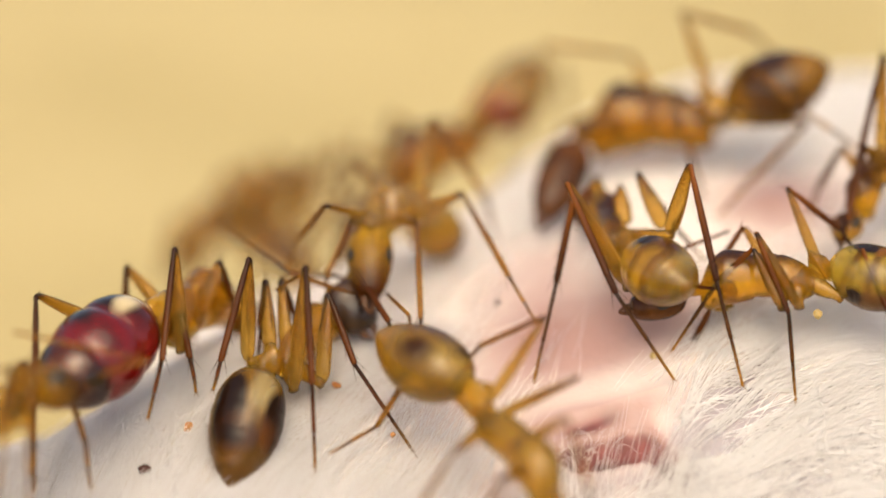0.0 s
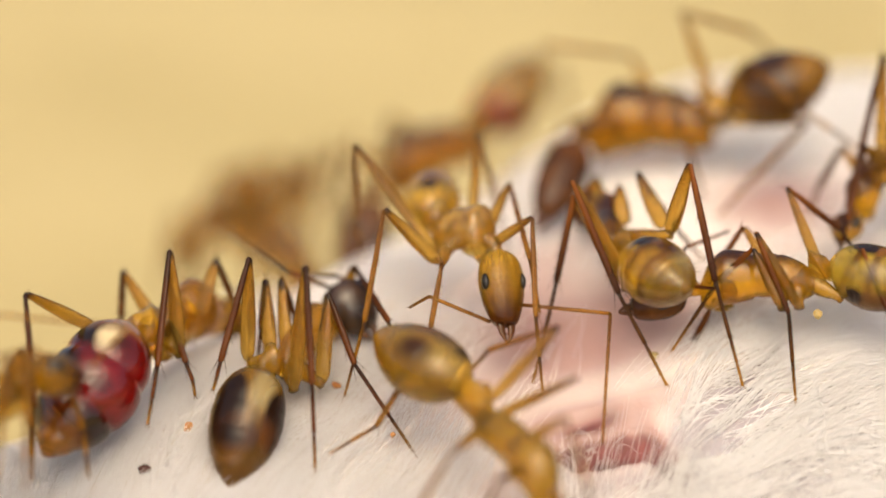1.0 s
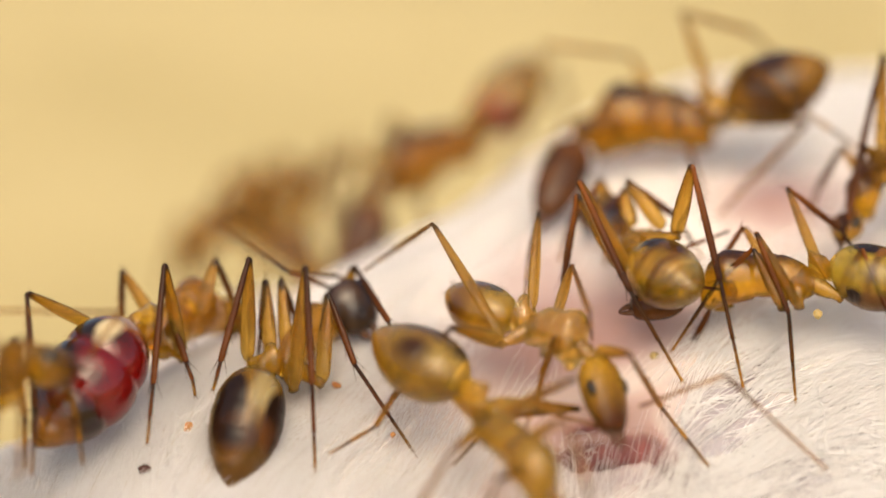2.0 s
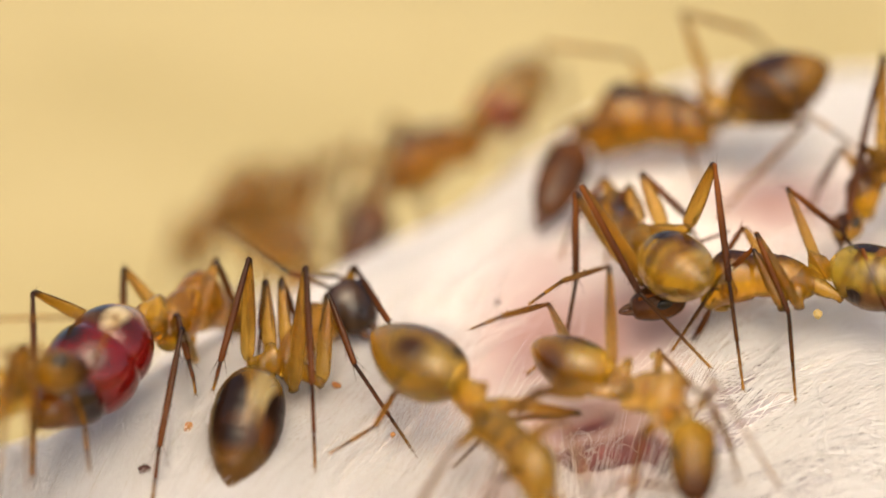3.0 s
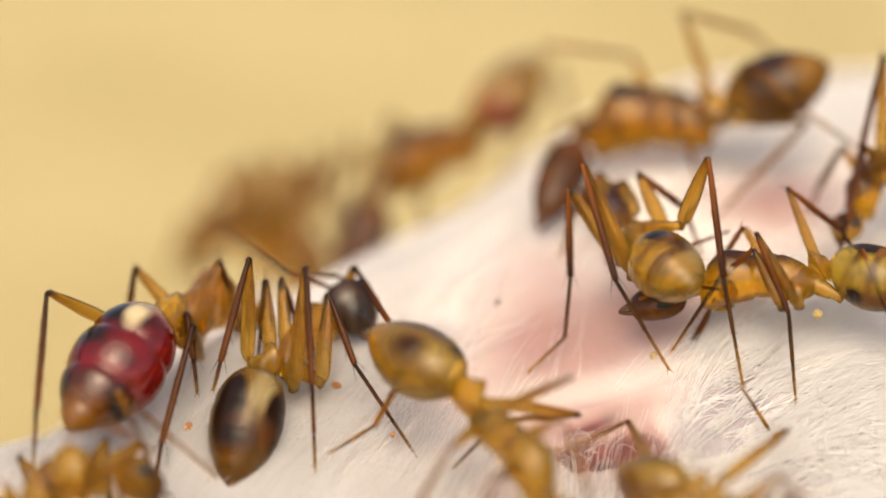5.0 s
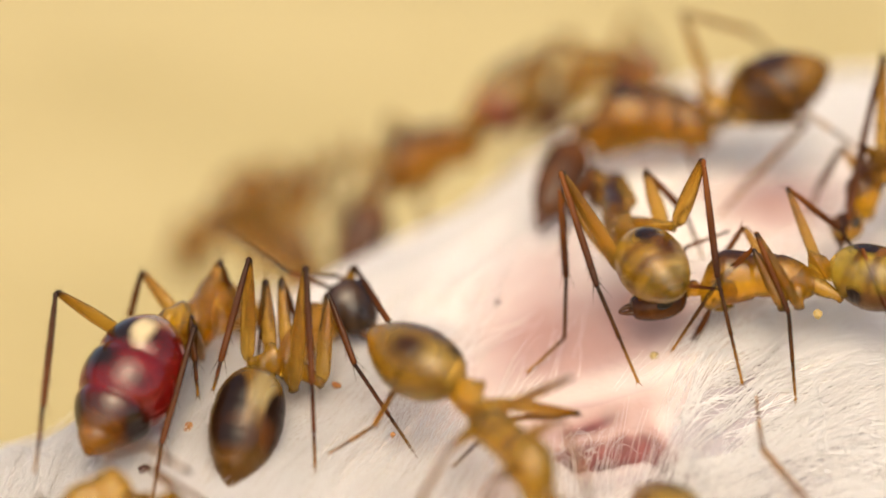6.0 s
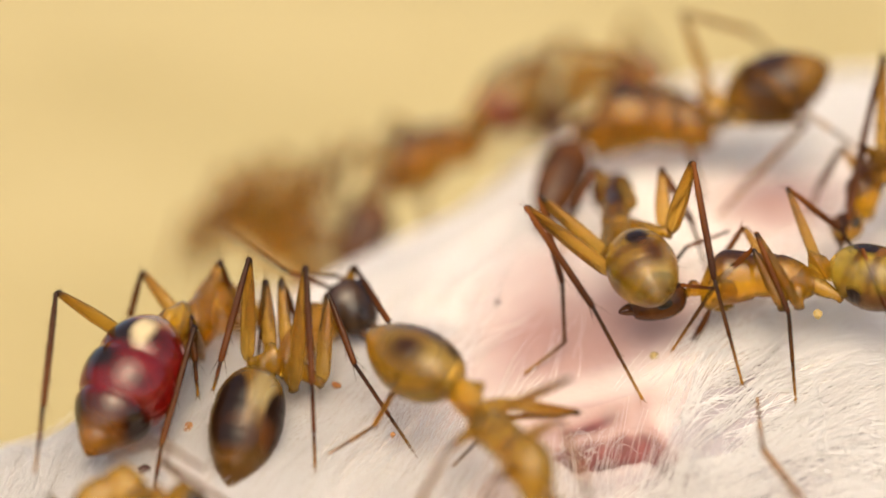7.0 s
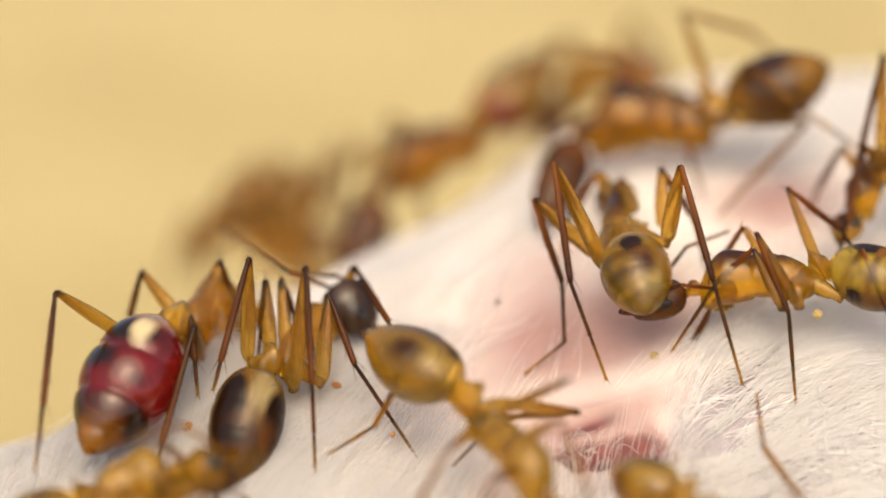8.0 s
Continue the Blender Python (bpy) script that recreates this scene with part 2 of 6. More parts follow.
def fur_material():
    m, n, l, p = nodes_of("white_fur")
    g = n.new("ShaderNodeNewGeometry")
    r = ramp_of(n, l, g.outputs["Random Per Island"], [(0.0, (0.86, 0.82, 0.81)), (0.25, (0.94, 0.92, 0.915)), (1.0, (0.97, 0.955, 0.955))])
    l.new(r.outputs[0], p.inputs["Base Color"])
    p.inputs["Roughness"].default_value = 0.38
    tr = n.new("ShaderNodeBsdfTranslucent")
    l.new(r.outputs[0], tr.inputs[0])
    mx = n.new("ShaderNodeMixShader")
    mx.inputs[0].default_value = 0.55
    l.new(p.outputs[0], mx.inputs[1])
    l.new(tr.outputs[0], mx.inputs[2])
    l.new(mx.outputs[0], n["Material Output"].inputs[0])
    return m


def sand_material():
    m, n, l, p = nodes_of("yellow_sand")
    a = noise_of(n, l, 45, 4)
    b = noise_of(n, l, 900, 4)
    r = ramp_of(n, l, a.outputs[0], [(0.32, (0.30, 0.23, 0.088)), (0.5, (0.395, 0.31, 0.14)), (0.68, (0.48, 0.39, 0.20))])
    s = ramp_of(n, l, b.outputs[0], [(0.3, (0.29, 0.21, 0.08)), (0.7, (0.52, 0.42, 0.23))])
    l.new(mix_of(n, l, 0.3, r.outputs[0], s.outputs[0]), p.inputs["Base Color"])
    p.inputs["Roughness"].default_value = 0.85
    bump_of(n, l, p, b.outputs[0], 0.6, 0.0004)
    return m


M_SKIN = skin_material()
M_FUR = fur_material()
M_SAND = sand_material()


# ---- mesh helpers ----
def part(name, bm, material, parent, label=""):
    me = bpy.data.meshes.new(name)
    bm.to_mesh(me)
    bm.free()
    me.polygons.foreach_set("use_smooth", [True] * len(me.polygons))
    me.materials.append(material)
    ob = new(name, me)
    if parent:
        ob.parent = parent
    if label:
        ob["label"] = label
    return ob


def lathe(bm, length, radius, rings=14, sides=12, flat=1.0, arch=None, wide=1.0, start=0.0):
    """Rings along +z from start; radius(t) and arch(t) (shift along +y) for t from 0 to 1."""
    loops = []
    for i in range(rings + 1):
        t = i / rings
        r = max(radius(t), 1e-7)
        y0 = arch(t) if arch else 0.0
        loops.append([bm.verts.new((wide * r * math.cos(a), y0 + flat * r * math.sin(a), start + length * t))
                      for a in (2 * math.pi * k / sides for k in range(sides))])
    for a, b in zip(loops, loops[1:]):
        for k in range(sides):
            bm.faces.new((a[k], a[(k + 1) % sides], b[(k + 1) % sides], b[k]))
    bm.faces.new(loops[0][::-1])
    bm.faces.new(loops[-1])


def spike(bm, base, tip, r):
    """A bristle grown out of the shell's nearest face."""
    base, tip = Vector(base), Vector(tip)
    f = min(bm.faces, key=lambda q: (q.calc_center_median() - base).length_squared)
    c = f.calc_center_median()
    old = list(f.verts)
    n = len(old)
    bm.faces.remove(f)
    small = [bm.verts.new(c + (v.co - c).normalized() * min(r, (v.co - c).length * 0.5)) for v in old]
    top = bm.verts.new(c + (tip - base))
    for k in range(n):
        j = (k + 1) % n
        bm.faces.new((old[k], old[j], small[j], small[k]))
        bm.faces.new((small[k], small[j], top))


def lerp_table(table, t):
    """A smooth curve through (place, value) pairs, with no ripples between them."""
    n = len(table)
    k = 0
    while k < n - 2 and t > table[k + 1][0]:
        k += 1
    (xa, ya), (xb, yb) = table[k], table[k + 1]
    h = xb - xa
    d = (yb - ya) / h

    def slope(i):
        if i in (0, n - 1):
            j = min(i, n - 2)
            return (table[j + 1][1] - table[j][1]) / (table[j + 1][0] - table[j][0])
        p = (table[i][1] - table[i - 1][1]) / (table[i][0] - table[i - 1][0])
        q = (table[i + 1][1] - table[i][1]) / (table[i + 1][0] - table[i][0])
        return 0.0 if p * q <= 0 else 2 * p * q / (p + q)

    f = min(max((t - xa) / h, 0.0), 1.0)
    return (ya * (2 * f ** 3 - 3 * f ** 2 + 1) + slope(k) * h * (f ** 3 - 2 * f ** 2 + f)
            + yb * (3 * f ** 2 - 2 * f ** 3) + slope(k + 1) * h * (f ** 3 - f ** 2))


def aim(a, b, up):
    """A pose at a whose z runs to b and whose y leans to up."""
    z = (b - a).normalized()
    x = up.cross(z)
    if x.length < 1e-6:
        x = z.orthogonal()
    x.normalize()
    y = z.cross(x)
    m = Matrix((x, y, z)).transposed().to_4x4()
    m.translation = a
    return m


# ---- ants ----
def gaster_mesh(length, r, seed, point=0.5, plate=0.02, seams=(0.34, 0.58, 0.76, 0.89), bulge=0.0):
    rng = random.Random(seed)
    bm = bmesh.new()
    form = [(0, 0.16), (0.04, 0.42), (0.13, 0.74), (0.28, 0.95), (0.42, 1.0), (0.56, 0.95), (0.70, 0.79), (0.84, 0.51), (0.94, 0.22), (1.0, 0.03)]

    def radius(t):
        body = point * lerp_table(form, t) + (1 - point) * math.sin(math.pi * min(1.0, 0.03 + 0.96 * t) ** 0.90) ** 0.60
        step = sum(-plate * max(0.0, 1 - (t - q) / 0.05) for q in seams if t >= q)
        swell = 0.0
        for a, b in zip((0.0,) + seams, seams + (1.0,)):
            if a <= t < b:
                swell = bulge * (math.sin(math.pi * (t - a) / (b - a)) ** 0.6 - 0.7)
        return r * (body * (1 + swell) + step * min(1.0, 2 * body))

    lathe(bm, length, radius, 76, 32, 0.94)
    for v in list(bm.verts):
        v.co.y -= 0.10 * r * math.sin(math.pi * v.co.z / length)
    for k in range(34):
        s = rng.choice(seams) - rng.uniform(0.0, 0.05)
        a = rng.uniform(0.05, 0.95) * math.pi
        q = radius(s)
        base = Vector((q * math.cos(a), 0.94 * q * math.sin(a), s * length))
        out = Vector((math.cos(a), math.sin(a), 0.9)).normalized()
        spike(bm, base * 0.995, base + out * rng.uniform(0.00010, 0.00020), 0.000007)
    return bm


def thorax_mesh(length, r):
    bm = bmesh.new()
    wide = [(0, 0.36), (0.10, 0.66), (0.30, 0.80), (0.47, 0.80), (0.56, 0.88), (0.75, 1.0), (0.91, 0.86), (1.0, 0.36)]
    bend = [(0, -0.25), (0.3, 0.12), (0.52, 0.20), (0.75, 0.22), (1.0, -0.35)]
    lathe(bm, length, lambda t: r * lerp_table(wide, t) * (1 - 0.075 * math.exp(-((t - 0.52) / 0.022) ** 2) - 0.05 * math.exp(-((t - 0.30) / 0.018) ** 2)), 60, 24, 0.98, lambda t: r * lerp_table(bend, t), 0.78)
    return bm


def head_mesh(length, r):
    bm = bmesh.new()
    wide = [(0, 0.22), (0.07, 0.62), (0.2, 0.9), (0.4, 1.0), (0.62, 0.92), (0.85, 0.70), (0.96, 0.5), (1.0, 0.2)]
    lathe(bm, length, lambda t: r * lerp_table(wide, t), 26, 24, 0.78, lambda t: r * (0.1 - 0.16 * t))
    return bm


def mandible_mesh(length, r, side):
    bm = bmesh.new()
    lathe(bm, length, lambda t: r * (1 - 0.75 * t ** 1.5), 8, 10, 0.6)
    for v in bm.verts:
        t = v.co.z / length
        v.co.x += side * r * (0.25 * math.sin(math.pi * t * 0.9) - 0.9 * t * t)
    for k in range(4):
        z = length * (0.5 + 0.13 * k)
        spike(bm, (-side * r * (0.2 - 0.02 * k), 0, z), (-side * r * (0.95 - 0.1 * k), 0, z + length * 0.08), r * 0.22)
    return bm


def eye_mesh(r):
    bm = bmesh.new()
    bmesh.ops.create_icosphere(bm, subdivisions=3, radius=r)
    for v in bm.verts:
        v.co.x *= 0.55
        v.co.y *= 0.9
        v.co.z *= 1.2
    return bm


def femur_mesh(length, r, seed=0):
    bm = bmesh.new()
    t_r = [(0, 0.3), (0.02, 0.52), (0.12, 0.95), (0.35, 1.0), (0.75, 0.72), (0.93, 0.5), (0.975, 0.46), (1.0, 0.16)]
    lathe(bm, length, lambda t: r * lerp_table(t_r, t), 40, 14, 0.7)
    return bm


def tibia_mesh(length, r, seed=0):
    rng = random.Random(seed)
    bm = bmesh.new()
    t_r = [(0, 0.3), (0.018, 0.78), (0.06, 0.66), (0.2, 0.85), (0.6, 1.0), (0.95, 0.95), (1.0, 0.7)]
    lathe(bm, length, lambda t: r * lerp_table(t_r, t), 50, 10, 0.85)
    for s in (-1, 1):
        spike(bm, (s * r * 0.5, 0, length * 0.97), (s * r * 2.6, r * 1.0, length * 1.0 + r * 4.5), r * 0.22)
    for s in (-1, 0, 1):
        spike(bm, (s * r * 0.5, r * 0.3, length * 0.03), (s * r * 1.6, r * 1.2, -r * rng.uniform(1.5, 3.0)), r * 0.13)
    for k in range(16):
        a = rng.uniform(0, 6.28)
        z = length * rng.uniform(0.0, 0.96)
        spike(bm, (r * 0.7 * math.cos(a), r * 0.7 * math.sin(a), z), (r * 2.0 * math.cos(a), r * 2.0 * math.sin(a), z + r * 2.2), r * 0.14)
    return bm


def tarsus_mesh(length, r, joints=1, claws=False):
    bm = bmesh.new()
    lathe(bm, length, lambda t: r * (0.78 + 0.3 * ((t * joints) % 1.0 if t < 1 else 0.8)) * (1 - 0.25 * t), 4 * joints + 4, 8)
    for k in range(joints):
        z = length * (k + 0.95) / joints
        for s in (-1, 1):
            spike(bm, (s * r * 0.6, 0, z), (s * r * 1.7, 0, z + r * 1.8), r * 0.18)
    if claws:
        for s in (-1, 1):
            spike(bm, (s * r * 0.2, 0, length * 0.98), (s * r * 1.8, 0, length + r * 2.6), r * 0.35)
    return bm


def coxa_mesh(length, r):
    bm = bmesh.new()
    t_r = [(0, 0.7), (0.3, 1.0), (0.7, 0.75), (0.85, 0.5), (1.0, 0.6)]
    lathe(bm, length, lambda t: r * lerp_table(t_r, t), 10, 12, 0.9)
    return bm


def bend_knee(hip, foot, hint, a, b):
    """The knee of two rods a and b that reach from hip to foot, on hint's side."""
    d = foot - hip
    n = min(max(d.length, abs(a - b) * 1.02), (a + b) * 0.998)
    z = d.normalized()
    x = (hint - hip) - z * (hint - hip).dot(z)
    x.normalize()
    s = (a * a - b * b + n * n) / (2 * n)
    return hip + z * s + x * math.sqrt(max(a * a - s * s, 0)), hip + z * n


UP = S(0, 1, 0) - S(0, 0, 0)
UP.normalize()
RIGHT = Vector((1, 0, 0))
NEAR = (S(0, 0.3, -1) - S(0, 0, 0)).normalized()


class Ant:
    """An ant set up from the points of its body and legs (site frame)."""

    def __init__(self, label, thorax, gaster, head, legs, feelers=(), g_r=0.78, t_r=0.50, h_r=0.50, shells=None, backs=None, group="ants on the fur", thin=1.0, point=0.45, plate=0.02, seams=(0.34, 0.58, 0.76, 0.89), bulge=0.0):
        sh = {"gaster": G_PALE, "thorax": M_THORAX, "head": M_HEAD, "femur": M_FEMUR, "tibia": M_TIBIA}
        sh.update(shells or {})
        self.backs = {"gaster": UP, "thorax": UP, "head": UP}
        self.backs.update(backs or {})
        self.seed = len([o for o in bpy.data.objects if o.name.startswith("ant")]) * 17 + 3
        t0, t1 = thorax
        self.root = tagged(new("ant"), label, "ant", group)
        self.size = {"thorax": (t1 - t0).length, "gaster": (gaster[1] - gaster[0]).length, "head": (head[1] - head[0]).length,
                     "petiole": (gaster[0] - t0).length, "neck": (head[0] - t1).length}
        g_r, t_r, h_r = g_r * 0.001, t_r * 0.001, h_r * 0.001
        z = self.size
        self.parts = {}
        r = self.root
        add = self.add
        add("thorax", part("thorax", thorax_mesh(z["thorax"], t_r), sh["thorax"], r))
        add("gaster", part("gaster", gaster_mesh(z["gaster"], g_r, self.seed, point, plate, seams, bulge), sh["gaster"], r, sh.get("gaster_label", "")))
        add("petiole", part("petiole", self.petiole_mesh(max(z["petiole"], 0.0003), t_r), sh.get("coxa", M_PALE), r))
        add("neck", part("neck", coxa_mesh(max(z["neck"], 0.00015), t_r * 0.36), sh["thorax"], r))
        h = add("head", part("head", head_mesh(z["head"] * 0.86, h_r), sh["head"], r))
        for s in (-1, 1):
            e = part("eye", eye_mesh(h_r * 0.31), M_EYE, h, "shiny black compound eye")
            e.matrix_local = Matrix.Translation((s * h_r * 0.80, h_r * 0.36, z["head"] * 0.86 * 0.45))
            m = part("mandible", mandible_mesh(z["head"] * 0.24, h_r * 0.20, s), M_BROWN, h)
            m.matrix_local = Matrix.Translation((s * h_r * 0.20, -h_r * 0.02, z["head"] * 0.80))
        self.legs = []
        for i, pts in enumerate(legs):
            pts = list(pts)
            if len(pts) == 4:
                pts.insert(3, pts[2].lerp(pts[3], 0.55))
            ln = [(b - a).length for a, b in zip(pts, pts[1:])]
            spot = self.root_spot(t0, t1, pts[0])
            names = []
            for k, (nm, bm, mt) in enumerate((
                    ("coxa", coxa_mesh(max((pts[0] - spot).length, 0.0002), 0.00023 * thin), sh.get("coxa", M_PALE)),
                    ("femur", femur_mesh(ln[0], 0.00019 * thin), sh["femur"]),
                    ("tibia", tibia_mesh(ln[1], 0.000085 * thin, i), sh["tibia"]),
                    ("metatarsus", tarsus_mesh(ln[2], 0.00006 * thin), sh.get("meta") or (M_TARSUS if sh["tibia"] is not M_TIBIA else M_TIBIA)),
                    ("tarsus", tarsus_mesh(ln[3], 0.000045 * thin, 4, True), M_TARSUS))):
                key = "%s_%d" % (nm, i)
                add(key, part(nm, bm, mt, r))
                names.append(key)
            self.legs.append({"len": ln, "keys": names, "pts": pts})
        self.feelers = []
        for i, pts in enumerate(feelers):
            ln = [(b - a).length for a, b in zip(pts, pts[1:])]
            add("scape_%d" % i, part("scape", tarsus_mesh(ln[0], 0.00006 * thin), sh["tibia"], r))
            add("funiculus_%d" % i, part("funiculus", tarsus_mesh(ln[1], 0.00005 * thin, 9), sh["tibia"], r))
            self.feelers.append(pts)
        self.rest = {"thorax": thorax, "gaster": gaster, "head": head}
        self.place(self.solve(self.rest, [g["pts"] for g in self.legs], self.feelers, False))

    def add(self, key, ob):
        self.parts[key] = ob
        return ob

    def petiole_mesh(self, length, t_r):
        bm = bmesh.new()
        t_ = [(0, 0.32), (0.35, 0.45), (0.5, 0.62), (0.65, 0.45), (1.0, 0.30)]
        lathe(bm, length, lambda t: t_r * lerp_table(t_, t), 12, 12, 1.25, lambda t: t_r * 0.25 * math.sin(math.pi * t), 0.8)
        return bm

    def root_spot(self, t0, t1, hip):
        d = t1 - t0
        f = min(max((hip - t0).dot(d) / d.length_squared, 0.12), 0.88)
        return t0.lerp(t1, f)

    def solve(self, body, legs, feelers, rigid=True):
        """Poses of all parts in the world, for the given points; lengths stay as built."""
        z, out = self.size, {}
        mid = (body["thorax"][0] + body["thorax"][1]) / 2
        d = (body["thorax"][1] - body["thorax"][0]).normalized()
        t0, t1 = mid - d * z["thorax"] / 2, mid + d * z["thorax"] / 2
        out["thorax"] = aim(t0, t1, self.backs["thorax"])
        g0 = t0 + (body["gaster"][0] - t0).normalized() * z["petiole"]
        out["petiole"] = aim(t0, g0, self.backs["thorax"])
        out["gaster"] = aim(g0, g0 + (body["gaster"][1] - body["gaster"][0]), self.backs["gaster"])
        h0 = t1 + (body["head"][0] - t1).normalized() * z["neck"]
        out["neck"] = aim(t1, h0, self.backs["thorax"])
        out["head"] = aim(h0, h0 + (body["head"][1] - body["head"][0]), self.backs["head"])
        for g, pts in zip(self.legs, legs):
            pts, ln = list(pts), g["len"]
            if len(pts) == 4:
                pts.insert(3, pts[2].lerp(pts[3], 0.55))
            if rigid:
                pts[1], pts[2] = bend_knee(pts[0], pts[2], pts[1], ln[0], ln[1])
                for k in (2, 3):
                    pts[k + 1] = pts[k] + (pts[k + 1] - pts[k]).normalized() * ln[k]
            spot = self.root_spot(t0, t1, pts[0])
            chain = [spot] + pts
            for key, a, b in zip(g["keys"], chain, chain[1:]):
                out[key] = aim(a, b, d if abs((b - a).normalized().dot(d)) < 0.95 else UP)
        for i, pts in enumerate(feelers):
            out["scape_%d" % i] = aim(pts[0], pts[1], UP)
            e = pts[0] + (pts[1] - pts[0]).normalized() * (self.feelers[i][1] - self.feelers[i][0]).length
            out["funiculus_%d" % i] = aim(e, e + pts[2] - pts[1], UP)
        return out

    def place(self, out):
        self.root.matrix_world = Matrix.Translation(out["thorax"].translation)
        inv = self.root.matrix_world.inverted()
        for k, m in out.items():
            self.parts[k].matrix_local = inv @ m

    def act(self, times, body_at, legs_at, feelers_at):
        """Key the ant and its parts over the given times."""
        rows = {k: [] for k in self.parts}
        roots = []
        for t in times:
            out = self.solve(body_at(t), legs_at(t), feelers_at(t))
            base = Matrix.Translation(out["thorax"].translation)
            roots.append((t, base))
            inv = base.inverted()
            for k, m in out.items():
                rows[k].append((t, inv @ m))
        walk(self.root, roots)
        for k, v in rows.items():
            walk(self.parts[k], v)


# ---- the furred body ----
def smooth(a, b, x):
    t = np.clip((x - a) / (b - a), 0, 1)
    return t * t * (3 - 2 * t)


def bank(u, w):
    """Distance from the foot of the fur bank; above it is negative."""
    return ((u - 6.0) * 1.6 - (w + 0.75)) / 1.89


def blob(u, w, cu, cw, su, sw):
    return np.exp(-((u - cu) / su) ** 2 - ((w - cw) / sw) ** 2)


def slit(u, w):
    """Distance over the wound's middle line, and half its width."""
    q = w + 0.62 + 0.06 * smooth(3.6, 4.5, u) + 0.6 * np.clip(u - 4.45, 0, 1.2) + 0.02 * np.sin(u * 9)
    half = 0.085 * np.exp(-((u - 3.25) / 0.62) ** 4) + 0.08 * smooth(3.6, 4.0, u) * smooth(5.65, 5.2, u)
    return q, half


def mound(u, w, gape=1.0):
    """Height v of the skin over the site plane; gape 0 leaves the wound closed."""
    u, w = np.asarray(u, float), np.asarray(w, float)
    v0 = -5.6 + 1.35 * smooth(-10.5, -5, u) + 1.05 * smooth(0, 5.5, u)
    ws = 1.4 + 14.5 * smooth(-11.0, 8.5, u)
    far = 0.957 * (w - w * w / (2 * ws))
    near = (0.84 + 0.9 * smooth(1.0, 3.6, u)) * w - 0.03 * w * w
    v = v0 + np.where(w > 0, far, near)
    # wound: a gaping slit under a stretched lip, and a shallow hollow above it
    q, half = slit(u, w)
    v -= gape * 1.0 * np.tanh(half * 24) / (1 + np.exp((np.abs(q) - half) / 0.012))
    v += 0.05 * np.exp(-((u - 4.1) / 1.5) ** 4 - ((q - half - 0.09) / 0.06) ** 2)
    v -= 0.14 * blob(u, w, 3.0, -0.16, 0.8, 0.13)
    v -= 0.32 * np.exp(-((u - 4.4) / 1.5) ** 4) * smooth(0.0, -0.25, q) * smooth(-1.1, -0.5, q)
    # bank of fur with a steep side
    d = bank(u, w)
    v += 0.42 / (1 + np.exp(d / 0.10)) * np.exp(-((d + 0.1) / 1.0) ** 2) * smooth(-1.7, -0.8, w) * smooth(4.0, 1.5, w)
    v += 0.10 * np.sin(u * 1.1 + 0.7 * w) * np.cos(w * 0.9 - 0.4 * u)
    v -= 0.10 * np.maximum(0, np.abs(u - 1) - 13) ** 2
    # haunch behind the ridge
    h = -1.42 - 0.16 * (u + 4.6) ** 2 - 0.10 * (w - 14.6) ** 2
    v = np.maximum(v, h) + 0.3 * np.exp(-np.abs(v - h) / 0.5)
    return v


def site(u, v, w):
    c, s = math.cos(PITCH), math.sin(PITCH)
    return np.stack([u, w * c + v * s, LIFT + v * c - w * s], -1) * 0.001


def grid_mesh(name, us, ws, height):
    U, W = np.meshgrid(us, ws)
    p = site(U, height(U, W), W).reshape(-1, 3)
    p[:, 2] = np.maximum(p[:, 2], -0.0008)
    nu, nw = len(us), len(ws)
    i = np.arange(nw - 1)[:, None] * nu + np.arange(nu - 1)[None]
    f = np.stack([i, i + 1, i + nu + 1, i + nu], -1).reshape(-1, 4)
    me = bpy.data.meshes.new(name)
    me.from_pydata(p.tolist(), [], f.tolist())
    me.polygons.foreach_set("use_smooth", [True] * len(me.polygons))
    return me


carcass = tagged(new("furred_carcass"), "white-furred small animal carcass with pink skin showing through", "dead animal")

def bareness(u, w):
    """How thin the fur is: 0 dense, 1 bare."""
    b = 1.15 * blob(u, w, 4.0, 1.7, 2.7, 1.5) + 1.05 * blob(u, w, 8.2, 5.4, 2.2, 1.9) + 0.75 * blob(u, w, 2.0, 4.0, 2.0, 2.2)
    b += 1.0 * blob(u, w, 2.9, -0.2, 1.4, 0.38) + 0.6 * blob(u, w, -0.4, 0.9, 2.2, 1.2) + 0.7 * blob(u, w, 1.2, -1.5, 1.2, 0.7)
    q, half = slit(u, w)
    b += 1.0 * np.exp(-((u - 3.9) / 1.45) ** 6 - ((q - 0.10) / np.where(q > 0.1, 0.24, 0.16)) ** 2)
    b += 0.2 * np.exp(-((u - 4.0) / 1.4) ** 4 - ((q + 0.3) / 0.25) ** 2) + 0.5 * blob(u, w, 4.75, -0.2, 0.8, 0.35)
    return np.clip(b, 0, 1)


def rawness(u, w):
    q, half = slit(u, w)
    gape = np.tanh(half * 30) / (1 + np.exp((np.abs(q) - half - 0.05) / 0.012))
    return np.clip(gape + 0.95 * blob(u, w, 3.35, -0.22, 0.6, 0.13), 0, 1)


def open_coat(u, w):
    """Where the long coat parts and shows gaps: the foot of the bank and the near flank. Also masks the shade painted
    there.
    """
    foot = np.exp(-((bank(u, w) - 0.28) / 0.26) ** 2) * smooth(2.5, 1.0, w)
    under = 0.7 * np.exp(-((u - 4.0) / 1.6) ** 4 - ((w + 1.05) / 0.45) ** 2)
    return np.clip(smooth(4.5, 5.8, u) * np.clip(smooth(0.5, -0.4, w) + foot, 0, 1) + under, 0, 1)


